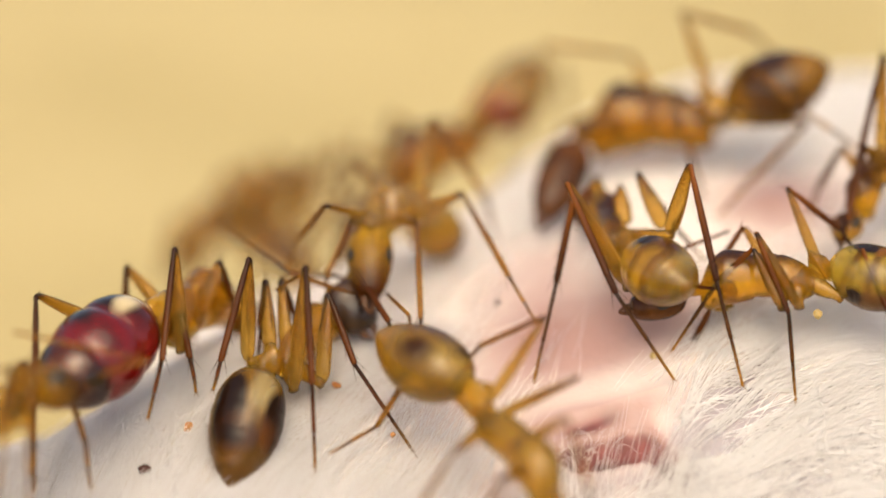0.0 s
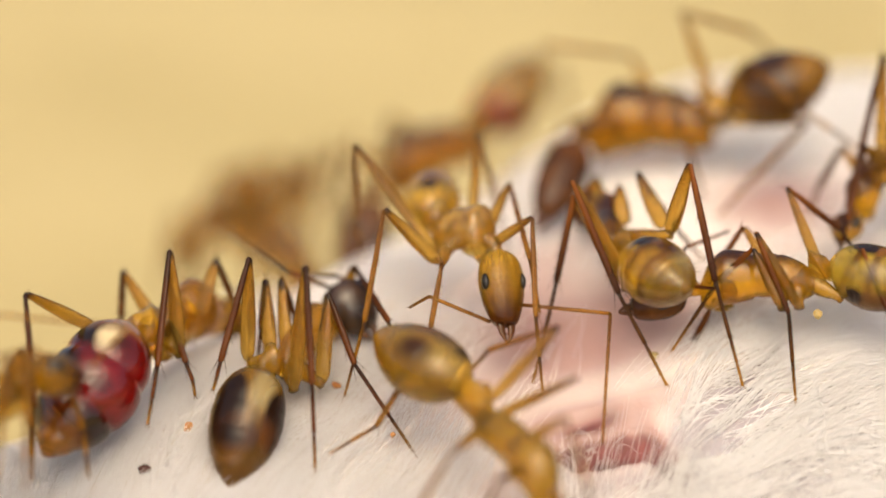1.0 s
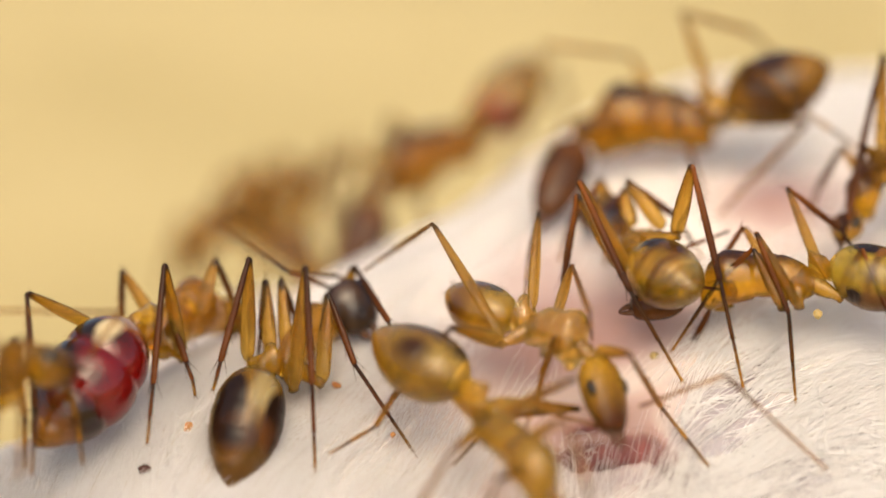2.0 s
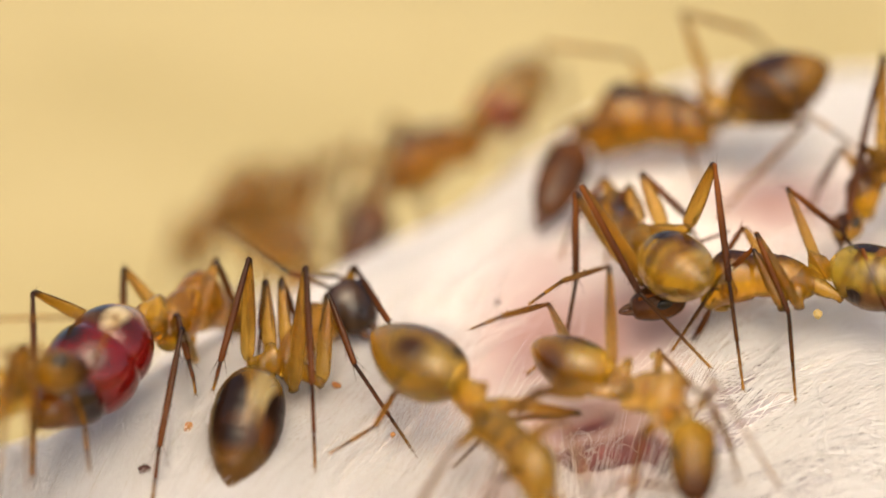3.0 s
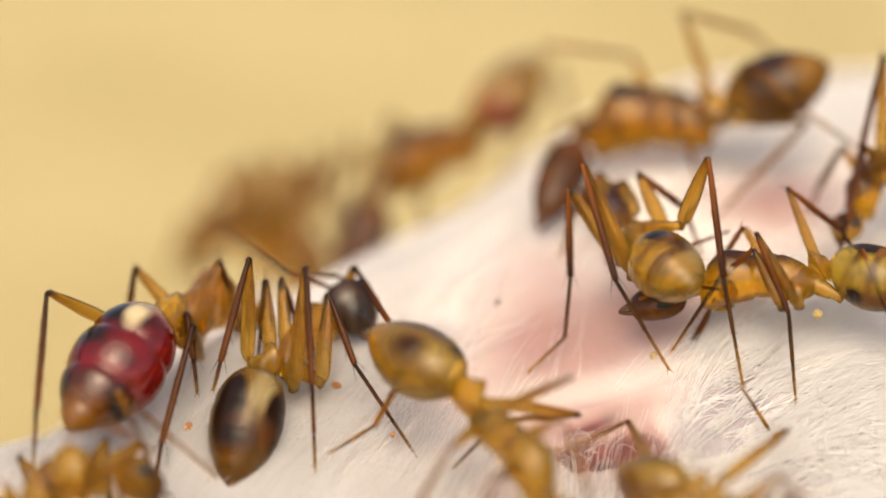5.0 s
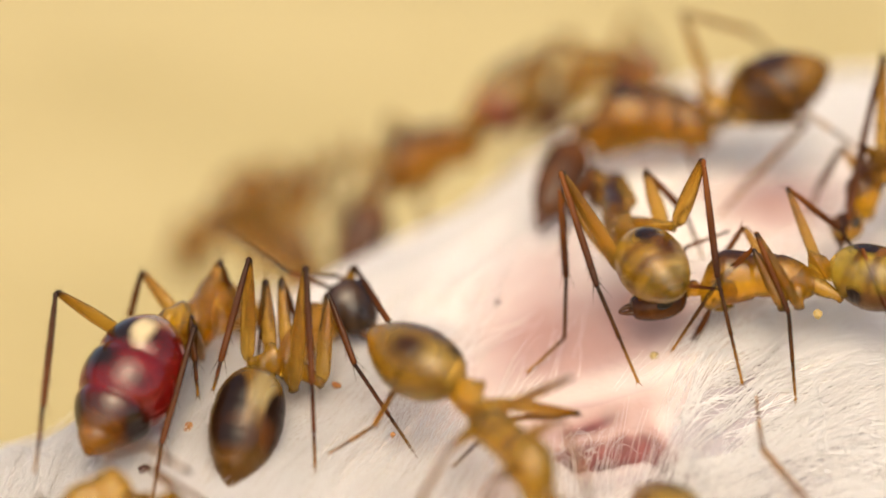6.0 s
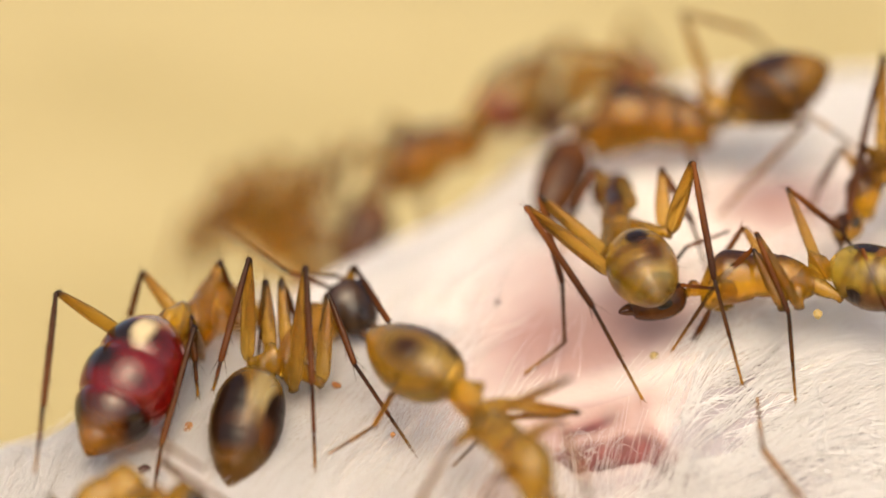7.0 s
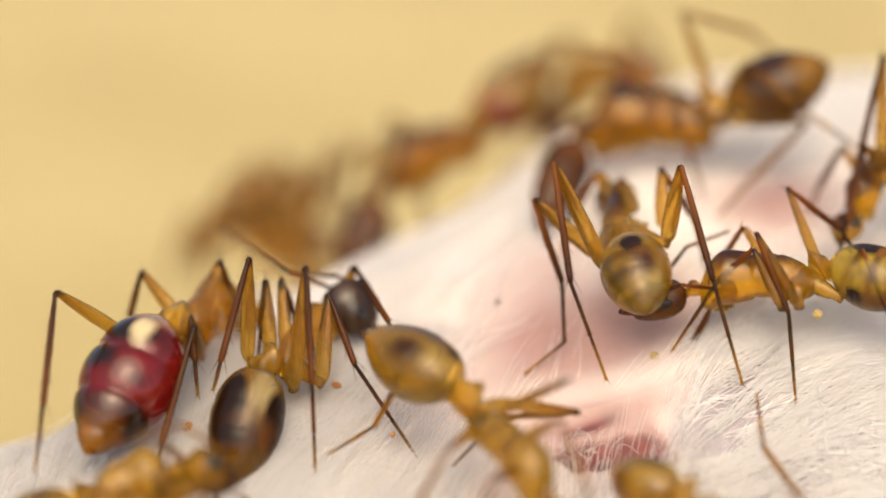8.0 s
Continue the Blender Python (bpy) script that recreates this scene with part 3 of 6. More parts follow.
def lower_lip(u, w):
    """The thinly haired lip below the wound; also masks its painted shade."""
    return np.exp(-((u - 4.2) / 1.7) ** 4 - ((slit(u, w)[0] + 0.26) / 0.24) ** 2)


def mark(me, name, values):
    me.attributes.new(name, "FLOAT", "POINT").data.foreach_set("value", values.ravel().astype(np.float32))


SU = np.concatenate([np.linspace(-20, 1, 140), np.linspace(1.05, 7, 130), np.linspace(7.1, 22, 100)])
SW = np.concatenate([np.linspace(-22, -2.2, 110), np.linspace(-2.17, -1.7, 20), np.linspace(-1.69, 0.1, 230), np.linspace(0.13, 30, 200)])
skin = new("skin", grid_mesh("skin", SU, SW, mound))
mark(skin.data, "bare", bareness(*np.meshgrid(SU, SW)))
# mask of the mauve shadow tone painted on the skin
mark(skin.data, "gap_shade", np.maximum(open_coat(*np.meshgrid(SU, SW)), lower_lip(*np.meshgrid(SU, SW))))
mark(skin.data, "raw", rawness(*np.meshgrid(SU, SW)))
skin.data.materials.append(M_SKIN)
skin.parent = carcass
skin["label"] = "soft pink bare skin"


def lay(u, w):
    """The way the coat lies, as an angle in the site plane (0: to the right, up: away)."""
    a = 1.10 + 0.12 * np.sin(u * 0.5 + 0.4) - 0.25 * smooth(2.0, 6.0, w) - 0.35 * smooth(2.5, 4.0, u)
    low = smooth(-0.25, 0.35, bank(u, w)) * smooth(4.8, 6.0, u)
    a = a * (1 - low) + (0.06 + 0.08 * np.sin(u * 1.3) + 0.08 * (w + 1)) * low
    side = np.exp(-((u - 4.2) / 2.0) ** 4 - ((w + 1.25) / 0.7) ** 4)
    a = a * (1 - side) + 0.3 * side
    a = a * (1 - lower_lip(u, w)) + 0.12 * lower_lip(u, w)
    return a + 0.10 * np.sin(w * 0.8 + u * 0.45)


def tubes(name, u, w, ang, length, lift, curl, rad, gather_u, gather_w, pull, steps=9, wave=0.0):
    """Hairs as fine three-sided tapered tubes that follow the skin."""
    n = len(u)
    rng = np.random.default_rng(11)
    ph = rng.uniform(0, 6.28, n)
    rings = []
    for i in range(steps):
        t = i / (steps - 1)
        a = ang + curl * t
        x = u + gather_u * pull * t + np.cos(a) * length * t
        y = w + gather_w * pull * t + np.sin(a) * length * t * 0.8 + wave * np.sin(ph + 5 * t) * t
        z = mound(x, y, 0.0) + lift * (0.4 * np.sin(t * 2.6) + 0.75 * t) + 0.02 + wave * np.cos(ph + 4 * t) * t
        c = np.stack([x, z, y], -1)
        r = rad * (1 - 0.8 * t ** 2)
        ring = []
        for j in range(3):
            b = 2 * math.pi * j / 3
            off = np.stack([-np.sin(a) * np.cos(b) * r, np.sin(b) * r, np.cos(a) * np.cos(b) * r], -1)
            q = c + off
            ring.append(site(q[:, 0], q[:, 1], q[:, 2]))
        rings.append(np.stack(ring, 1))
    v = np.stack(rings, 1).reshape(-1, 3)
    per = steps * 3
    f = [(i * 3 + j, i * 3 + (j + 1) % 3, i * 3 + 3 + (j + 1) % 3, i * 3 + 3 + j) for i in range(steps - 1) for j in range(3)]
    f = (np.array(f)[None] + (np.arange(n) * per)[:, None, None]).reshape(-1, 4)
    me = bpy.data.meshes.new(name)
    me.vertices.add(len(v))
    me.vertices.foreach_set("co", v.ravel())
    me.loops.add(f.size)
    me.loops.foreach_set("vertex_index", f.ravel().astype(np.int32))
    me.polygons.add(len(f))
    me.polygons.foreach_set("loop_start", np.arange(0, f.size, 4, dtype=np.int32))
    me.update(calc_edges=True)
    me.polygons.foreach_set("use_smooth", [True] * len(f))
    me.materials.append(M_FUR)
    return me


def thin_along(u, w, ang, length):
    return np.maximum.reduce([bareness(u + f * np.cos(ang) * length, w + f * 0.8 * np.sin(ang) * length) for f in (0, 0.15, 0.3, 0.45, 0.6, 0.75, 0.9)])


def short_of_slit(u, w, ang, length):
    """Hair that grows below the wound ends at its lip."""
    q, half = slit(u, w)
    below = (q < -0.02) & (u > 1.6) & (u < 5.6)
    return np.where(below, np.minimum(length, np.maximum(-q - half, 0.08) / np.maximum(0.8 * np.sin(ang), 0.16)), length)


def underwool(count):
    """Short dense wool close to the skin."""
    rng = np.random.default_rng(5)
    u, w = rng.uniform(-12, 13, count), np.where(rng.uniform(0, 1, count) > 0.55, rng.uniform(-4, 1.5, count), rng.uniform(-7, 15, count))
    ang = lay(u, w) + rng.normal(0, 0.16, count)
    length = short_of_slit(u, w, ang, rng.uniform(1.0, 2.2, count))
    ok = rng.uniform(0, 1, count) > 0.985 * np.clip(thin_along(u, w, ang, length) * 1.2 + 0.85 * open_coat(u, w), 0, 1)
    ok &= (length > 0.4) & ~((thin_along(u, w, ang, length) > 0.75) & (u > 1.2) & (u < 5.0) & (w < 0.2))
    u, w, ang, length = u[ok], w[ok], ang[ok], length[ok]
    n = len(u)
    return tubes("underwool", u, w, ang, length, rng.uniform(0.01, 0.08, n) * np.clip(length, 0.1, 1), rng.normal(0, 0.12, n), rng.uniform(0.004, 0.008, n), 0, 0, 0, 6)


def locks(count):
    """Long guard hairs that run together into locks."""
    rng = np.random.default_rng(6)
    step = 0.66
    gu, gw = np.meshgrid(np.arange(-13, 14, step), np.concatenate([np.arange(-8, -3, step), np.arange(-3, 1.2, 0.4), np.arange(1.2, 15, step)]))
    cu = gu.ravel() + rng.uniform(-0.33, 0.33, gu.size)
    cw = gw.ravel() + rng.uniform(-0.33, 0.33, gu.size)
    m = cu.size
    loose = 1 - 0.6 * smooth(4.8, 6.2, cu)
    l_ang = lay(cu, cw) + loose * (0.10 * np.sin(cu * 3.1 + 1.7 * cw) + 0.08 * np.cos(cw * 4.3 - 1.1 * cu) + rng.normal(0, 0.06, m))
    l_len = rng.uniform(2.4, 4.4, m) * (1 + 0.6 * smooth(5, 8, cu))
    l_lift = rng.uniform(0.06, 0.30, m) + 0.6 * open_coat(cu, cw) * rng.uniform(0, 1, m) ** 2
    gone = rng.uniform(0, 1, m) < 0.58 * open_coat(cu, cw)
    l_curl = rng.normal(0, 0.16, m) * loose
    near = np.flatnonzero((cw > -4) & (cw < 1.5))
    k = np.where(rng.uniform(0, 1, count) > 0.5, near[rng.integers(0, near.size, count)], rng.integers(0, m, count))
    sub = rng.integers(0, 9, count)
    su, sw = rng.normal(0, 0.27, (m, 9)), rng.normal(0, 0.22, (m, 9))
    du, dw = su[k, sub] + rng.normal(0, 0.03, count), sw[k, sub] + rng.normal(0, 0.025, count)
    s_ang, s_lift = rng.normal(0, 0.05, (m, 9)), rng.uniform(0.6, 1.3, (m, 9))
    u, w = cu[k] + du, cw[k] + dw
    reach = short_of_slit(u, w, l_ang[k], l_len[k])
    ok = rng.uniform(0, 1, count) > 0.99 * np.clip(thin_along(u, w, l_ang[k], reach) * 1.25, 0, 1)
    ok &= (reach > 0.45) & ~gone[k] & ~((thin_along(u, w, l_ang[k], reach) > 0.75) & (slit(u, w)[0] > -0.15) & (u > 1.2) & (u < 5.0)) & (rng.uniform(0, 1, count) > 0.45 * smooth(5.6, 4.2, u))
    k, du, dw, u, w, sub, reach = k[ok], du[ok], dw[ok], u[ok], w[ok], sub[ok], reach[ok]
    n = len(k)
    by_lip = (slit(u, w)[0] < 0) & (slit(u, w)[0] > -1.2) & (u > 1.4) & (u < 5.8)
    stray = (rng.uniform(0, 1, n) > 0.975) & ~by_lip
    ang = l_ang[k] + s_ang[k, sub] + np.where(stray, rng.normal(0, 0.5, n), rng.normal(0, 0.035, n))
    length = reach * rng.uniform(0.82, 1.08, n)
    lift = l_lift[k] * s_lift[k, sub] * rng.uniform(0.9, 1.1, n) + np.where(stray, rng.uniform(0.1, 0.4, n), 0)
    lift = lift * np.clip(length / l_len[k], 0.1, 1.1)
    curl = l_curl[k] + rng.normal(0, 0.04, n) + np.where(stray, rng.normal(0, 0.6, n), 0)
    rad = rng.uniform(0.006, 0.012, n) * (1 + 0.35 * smooth(4.5, 6.0, u))
    lift = np.where(by_lip, 0.3 * lift, lift)
    ang = np.where(by_lip, np.clip(ang, -0.4, l_ang[k] + 0.03), ang)
    curl = np.where(by_lip, np.minimum(curl, 0.0), curl)
    return tubes("guard_hair", u, w, ang, length, lift, curl, rad, du, dw, np.where(stray | by_lip, 0.0, -0.7))


def tangle(count):
    """Fine crimped hairs about the wound and the thin places."""
    rng = np.random.default_rng(7)
    spots = ((3.2, -0.66, 0.36, 0.05), (3.5, -0.64, 0.28, 0.06), (5.35, -1.05, 0.10, 0.06), (-1.2, 0.2, 0.9, 0.4))
    pick = rng.integers(0, len(spots), count)
    c = np.array(spots)[pick]
    u = c[:, 0] + rng.normal(0, 1, count) * c[:, 2]
    w = c[:, 1] + rng.normal(0, 1, count) * c[:, 3]
    ang = rng.uniform(-0.5, 0.7, count) + np.where(rng.uniform(0, 1, count) > 0.5, 0.0, math.pi)
    return tubes("tangle", u, w, ang, rng.uniform(0.3, 0.7, count), rng.uniform(0.02, 0.09, count), rng.normal(0, 2.0, count), rng.uniform(0.006, 0.010, count), 0, 0, 0, 12, 0.06)


def strays(count):
    """Long single hairs that stand off the coat."""
    rng = np.random.default_rng(8)
    near = rng.uniform(0, 1, count) < 0.6
    u = np.where(near, rng.uniform(-7.6, -6.2, count), rng.uniform(-4.6, -0.6, count))
    w = np.where(near, rng.uniform(-1.6, -0.5, count), rng.uniform(-1.0, 0.6, count))
    ang = rng.normal(0.85, 0.14, count)
    return tubes("stray_hair", u, w, ang, rng.uniform(1.0, 2.0, count), rng.uniform(0.15, 0.45, count), rng.normal(0, 0.2, count), rng.uniform(0.006, 0.010, count), 0, 0, 0, 12)


for name, mesh, label in (("underwool", underwool(12000), "short white wool close to the skin"),
                          ("guard_hair", locks(46000), "long fine white hair lying in locks"),
                          ("stray_hair", strays(34), "long single white hairs standing off the coat"),
                          ("tangle", tangle(46), "crimped stray white hairs about the wound")):
    coat = tagged(new(name, mesh), label, kind="stuff")
    coat.parent = carcass

# ---- ground ----
gm = bmesh.new()
bmesh.ops.create_grid(gm, x_segments=60, y_segments=60, size=1.0)
for q in gm.verts:
    rr = max(abs(q.co.x), abs(q.co.y))
    q.co *= 0.1 + 1.4 * rr * rr + 28 * rr ** 8
    q.co.z = 0.0008 * noise.noise(q.co * 60)
ground = part("ground", gm, M_SAND, None)
tagged(ground, "pale yellow sandy ground", "ground", kind="structure")

# ---- the ants ----
# the ant whose striped rear end faces the lens
ant_a = Ant("amber ant with a dark striped gaster, feeding on the fur",
    (S(-3.66, -2.68, 0.30), S(-2.61, -1.56, 2.20)), (S(-4.13, -2.66, -0.20), S(-4.77, -5.36, -1.30)), (S(-2.52, -0.88, 2.40), S(-1.62, -2.02, 1.90)),
    [(S(-4.45, -2.56, 0.60), S(-4.38, -0.18, 0.00), S(-5.00, -2.53, -0.40), S(-5.16, -3.16, -0.40)),
     (S(-3.93, -2.57, 1.00), S(-4.06, -0.70, 1.00), S(-4.17, -1.80, 1.20), S(-4.27, -2.71, 1.40)),
     (S(-3.53, -2.69, 0.80), S(-3.72, -0.70, 1.20), S(-3.42, -1.55, 1.80), S(-3.32, -2.60, 2.00)),
     (S(-3.37, -3.18, 0.00), S(-3.08, -0.37, -0.60), S(-2.92, -3.01, -1.00), S(-2.85, -4.97, -1.00)),
     (S(-2.73, -3.05, 0.00), S(-2.61, -0.99, 0.30), S(-1.99, -2.60, -0.20), S(-0.56, -4.71, -0.40)),
     (S(-2.59, -1.60, 3.00), S(-2.04, -0.41, 2.10), S(-1.23, -1.66, 0.50), S(-1.00, -3.19, 0.40))],
    [(S(-2.22, -1.04, 2.40), S(-3.54, -0.56, 1.60), S(-5.51, 0.56, 6.00)), (S(-1.89, -1.04, 2.40), S(-2.41, -0.64, 2.20), S(-3.59, -0.57, 2.80))],
    g_r=0.84, point=1.0, t_r=0.56, h_r=0.64, shells={"gaster": G_STRIPE, "thorax": M_AMBER, "head": M_DARK}, backs={"gaster": UP + NEAR * 1.5 + RIGHT * 0.15, "head": NEAR})

ant_e = Ant("amber ant with long brown legs biting the skin",
    (S(8.43, -0.63, 0.30), S(5.83, -0.82, 0.50)), (S(8.81, -0.35, 0.30), S(10.91, -0.87, -0.60)), (S(5.54, -1.01, 0.60), S(4.05, -1.42, 0.50)),
    [(S(8.05, -1.33, 0.00), S(7.03, 0.39, -0.30), S(7.77, -1.45, -0.40), S(7.94, -3.45, -0.30)),
     (S(7.51, -0.44, 1.00), S(6.88, 0.51, 1.20), S(6.26, -0.51, 1.60), S(5.89, -1.68, 1.90)),
     (S(8.65, -0.57, 0.80), S(7.87, 1.41, 1.00), S(9.19, 0.40, 1.60), S(10.15, -1.03, 2.00)),
     (S(8.99, -1.11, -0.20), S(9.39, 0.01, -0.60), S(10.00, -1.50, -0.80), S(10.31, -3.53, -0.80)),
     (S(7.64, -1.32, -0.30), S(6.99, 0.01, -0.10), S(6.22, -0.75, 0.20), S(5.22, -2.30, 0.60)),
     (S(6.52, -1.28, 0.80), S(6.12, -1.34, 0.90), S(5.70, -2.19, 1.10), S(5.13, -2.38, 1.20))],
    [(S(4.42, -1.14, 0.00), S(5.35, -0.81, -0.30), S(6.24, -0.91, 0.10)), (S(4.72, -1.02, 0.80), S(5.61, 0.05, 1.60), S(6.62, 0.41, 2.00))],
    g_r=0.80, point=0.3, t_r=0.64, h_r=0.52, shells={"gaster": G_DUSK, "head": M_BROWN, "tibia": M_TIBIA_RED, "meta": M_META}, backs={"head": UP + NEAR, "gaster": UP + NEAR * 0.25})

ant_d = Ant("amber ant with a honey-coloured gaster and raised legs",
    (S(4.25, -0.18, 1.80), S(3.70, 1.08, 4.00)), (S(4.08, -0.18, 0.90), S(5.78, -0.75, -0.50)), (S(3.64, 1.22, 4.20), S(3.34, 0.56, 5.20)),
    [(S(5.17, 0.34, 0.80), S(5.56, 1.92, -0.30), S(6.15, -0.72, -0.40), S(6.75, -3.08, -0.30)),
     (S(4.19, -0.82, 0.50), S(2.84, 1.51, -0.50), S(3.98, -1.00, -0.60), S(5.23, -2.98, -0.30)),
     (S(4.03, -0.51, 1.20), S(3.00, 1.24, 1.00), S(2.60, -0.76, 1.20), S(2.04, -3.21, 0.90)),
     (S(4.84, 0.34, 1.80), S(4.49, 1.71, 1.80), S(5.33, 0.60, 2.40), S(5.89, -0.38, 2.80)),
     (S(4.35, 0.47, 2.40), S(4.24, 1.42, 2.60), S(3.92, 0.54, 3.00), S(3.80, -0.39, 3.40)),
     (S(3.85, 0.81, 3.00), S(3.70, 1.61, 3.40), S(3.01, 0.68, 3.60), S(2.74, -0.25, 3.40))],
    [], g_r=0.82, point=0.45, t_r=0.5, h_r=0.5, shells={"gaster": G_RING, "head": M_BROWN, "tibia": M_TIBIA_RED, "meta": M_META}, backs={"gaster": UP + NEAR * 0.3})

ant_f = Ant("honey-coloured ant with a plump gaster close to the lens",
    (S(0.81, -3.63, -2.70), S(2.30, -5.17, -4.60)), (S(0.47, -2.98, -2.30), S(-1.52, -1.88, -0.80)), (S(2.41, -5.39, -4.80), S(2.70, -6.56, -5.20)),
    [(S(1.06, -3.68, -2.90), S(2.90, -2.77, -3.60), S(1.44, -3.50, -2.00), S(1.20, -4.36, -1.80)),
     (S(1.00, -3.32, -2.70), S(2.48, -1.59, -2.60), S(1.08, -2.05, -1.60), S(-0.05, -3.01, -1.20)),
     (S(0.20, -3.22, -2.00), S(-0.61, -2.50, -1.40), S(-1.50, -3.95, -1.20), S(-2.50, -4.54, -1.20)),
     (S(0.81, -3.92, -3.00), S(0.19, -4.36, -4.00), S(-0.53, -5.53, -4.60), S(-0.77, -6.46, -5.00)),
     (S(1.78, -4.14, -3.60), S(2.61, -3.61, -4.40), S(3.06, -5.01, -5.20), S(3.17, -6.19, -5.40)),
     (S(1.77, -4.72, -4.00), S(1.15, -4.90, -5.00), S(0.67, -6.07, -5.40), S(0.55, -6.88, -5.60))],
    [], g_r=0.86, t_r=0.62, h_r=0.5, thin=0.85, shells={"gaster": G_SPOT, "thorax": M_OCHRE, "tibia": M_TIBIA_PALE}, backs={"gaster": UP + NEAR * 0.6})

ant_h = Ant("brown ant with its head buried in the fur near the ridge",
    (S(6.56, 3.10, 6.10), S(3.61, 2.99, 6.90)), (S(6.89, 3.57, 5.80), S(9.29, 4.39, 5.20)), (S(3.24, 2.55, 6.20), S(2.31, 0.55, 4.80)),
    [(S(6.53, 3.73, 6.40), S(5.82, 5.75, 6.20), S(7.58, 5.32, 7.20), S(8.64, 4.50, 8.10)),
     (S(5.13, 3.68, 6.80), S(4.64, 4.76, 7.20), S(2.58, 5.06, 8.00), S(1.99, 3.54, 8.60)),
     (S(5.65, 3.31, 6.20), S(5.54, 3.42, 5.60), S(6.00, 2.19, 5.40), S(6.25, 1.23, 5.10)),
     (S(6.83, 3.22, 5.60), S(7.27, 4.45, 4.80), S(8.27, 3.50, 4.20), S(9.97, 2.26, 3.80)),
     (S(6.85, 3.10, 5.60), S(8.75, 3.05, 4.80), S(7.35, 1.62, 4.90), S(6.60, 0.80, 4.90)),
     (S(4.39, 2.93, 7.20), S(3.86, 3.37, 7.80), S(3.04, 2.97, 8.40), S(2.48, 2.55, 8.60))],
    [], g_r=0.93, point=0.1, t_r=0.9, h_r=0.60, shells={"gaster": G_BROWN, "thorax": M_RUST, "head": M_BROWN, "tibia": M_TIBIA_PALE}, backs={"head": NEAR, "gaster": UP + NEAR * 0.6})

ant_h.parts["tibia_4"].data.materials[0] = M_TIBIA_PALE

ant_j = Ant("blurred amber ant with a reddish swollen gaster on the ridge",
    (S(0.82, 2.85, 11.50), S(-1.36, 1.89, 10.60)), (S(0.97, 3.21, 12.00), S(2.55, 4.95, 13.10)), (S(-1.70, 1.20, 10.40), S(-2.50, -1.15, 9.60)),
    [(S(-0.35, 2.63, 11.40), S(-1.36, 3.42, 11.00), S(-1.64, 2.32, 10.50), S(-1.92, 1.59, 10.20)),
     (S(-0.06, 2.04, 10.80), S(-0.56, 1.45, 10.00), S(-0.34, 0.16, 9.60), S(-0.20, -0.56, 9.40)),
     (S(0.67, 2.80, 12.00), S(2.59, 3.85, 12.60), S(1.70, 2.65, 12.00), S(1.54, 1.61, 11.40)),
     (S(-0.93, 2.04, 11.00), S(-2.39, 2.49, 11.40), S(-2.68, 1.47, 11.60), S(-2.82, 0.31, 11.40)),
     (S(0.68, 3.10, 12.40), S(3.06, 4.77, 13.40), S(3.22, 3.75, 13.80), S(3.38, 3.16, 14.00)),
     (S(-1.21, 1.60, 10.60), S(-2.08, 1.60, 10.60), S(-2.66, 0.30, 10.80), S(-2.80, -0.42, 10.80))],
    [(S(-2.10, 0.55, 9.90), S(-2.62, 1.30, 10.40), S(-2.30, 3.05, 11.00)), (S(-2.30, 0.45, 10.20), S(-3.00, 1.35, 10.80), S(-2.85, 2.90, 11.80))], g_r=0.86, point=0.1, t_r=0.80, h_r=0.62, shells={"gaster": G_RUDDY, "thorax": M_RUST, "head": M_BROWN}, backs={"head": NEAR})

ant_k = Ant("blurred brown ant far back on the ridge",
    (S(-5.25, 1.00, 15.20), S(-6.45, 0.75, 16.20)), (S(-5.05, 1.00, 14.80), S(-3.20, -0.35, 13.40)), (S(-6.60, 0.55, 16.30), S(-7.00, -0.60, 16.60)),
    [(S(-5.18, 0.77, 14.60), S(-3.21, 2.34, 14.20), S(-3.62, 0.61, 13.60), S(-3.75, -0.43, 13.20)),
     (S(-5.54, 0.77, 15.40), S(-5.40, 2.30, 15.60), S(-4.45, 0.62, 15.00), S(-4.28, -0.44, 14.60)),
     (S(-5.68, 0.47, 15.20), S(-5.80, 1.52, 14.80), S(-6.39, -0.44, 14.60), S(-6.54, -1.49, 14.60)),
     (S(-5.06, 0.92, 15.00), S(-2.31, 2.72, 14.40), S(-1.84, 0.76, 13.60), S(-1.67, -0.28, 13.20)),
     (S(-6.20, 0.17, 16.00), S(-7.15, 0.94, 16.40), S(-7.45, -0.44, 16.40), S(-7.61, -1.21, 16.40)),
     (S(-5.18, 0.62, 14.60), S(-3.94, 1.96, 14.00), S(-4.96, -0.43, 13.60), S(-5.10, -1.47, 13.40))],
    [], g_r=0.62, t_r=0.52, h_r=0.48, thin=1.1, shells={"gaster": G_TAWNY, "thorax": M_AMBER, "tibia": M_TIBIA_PALE})

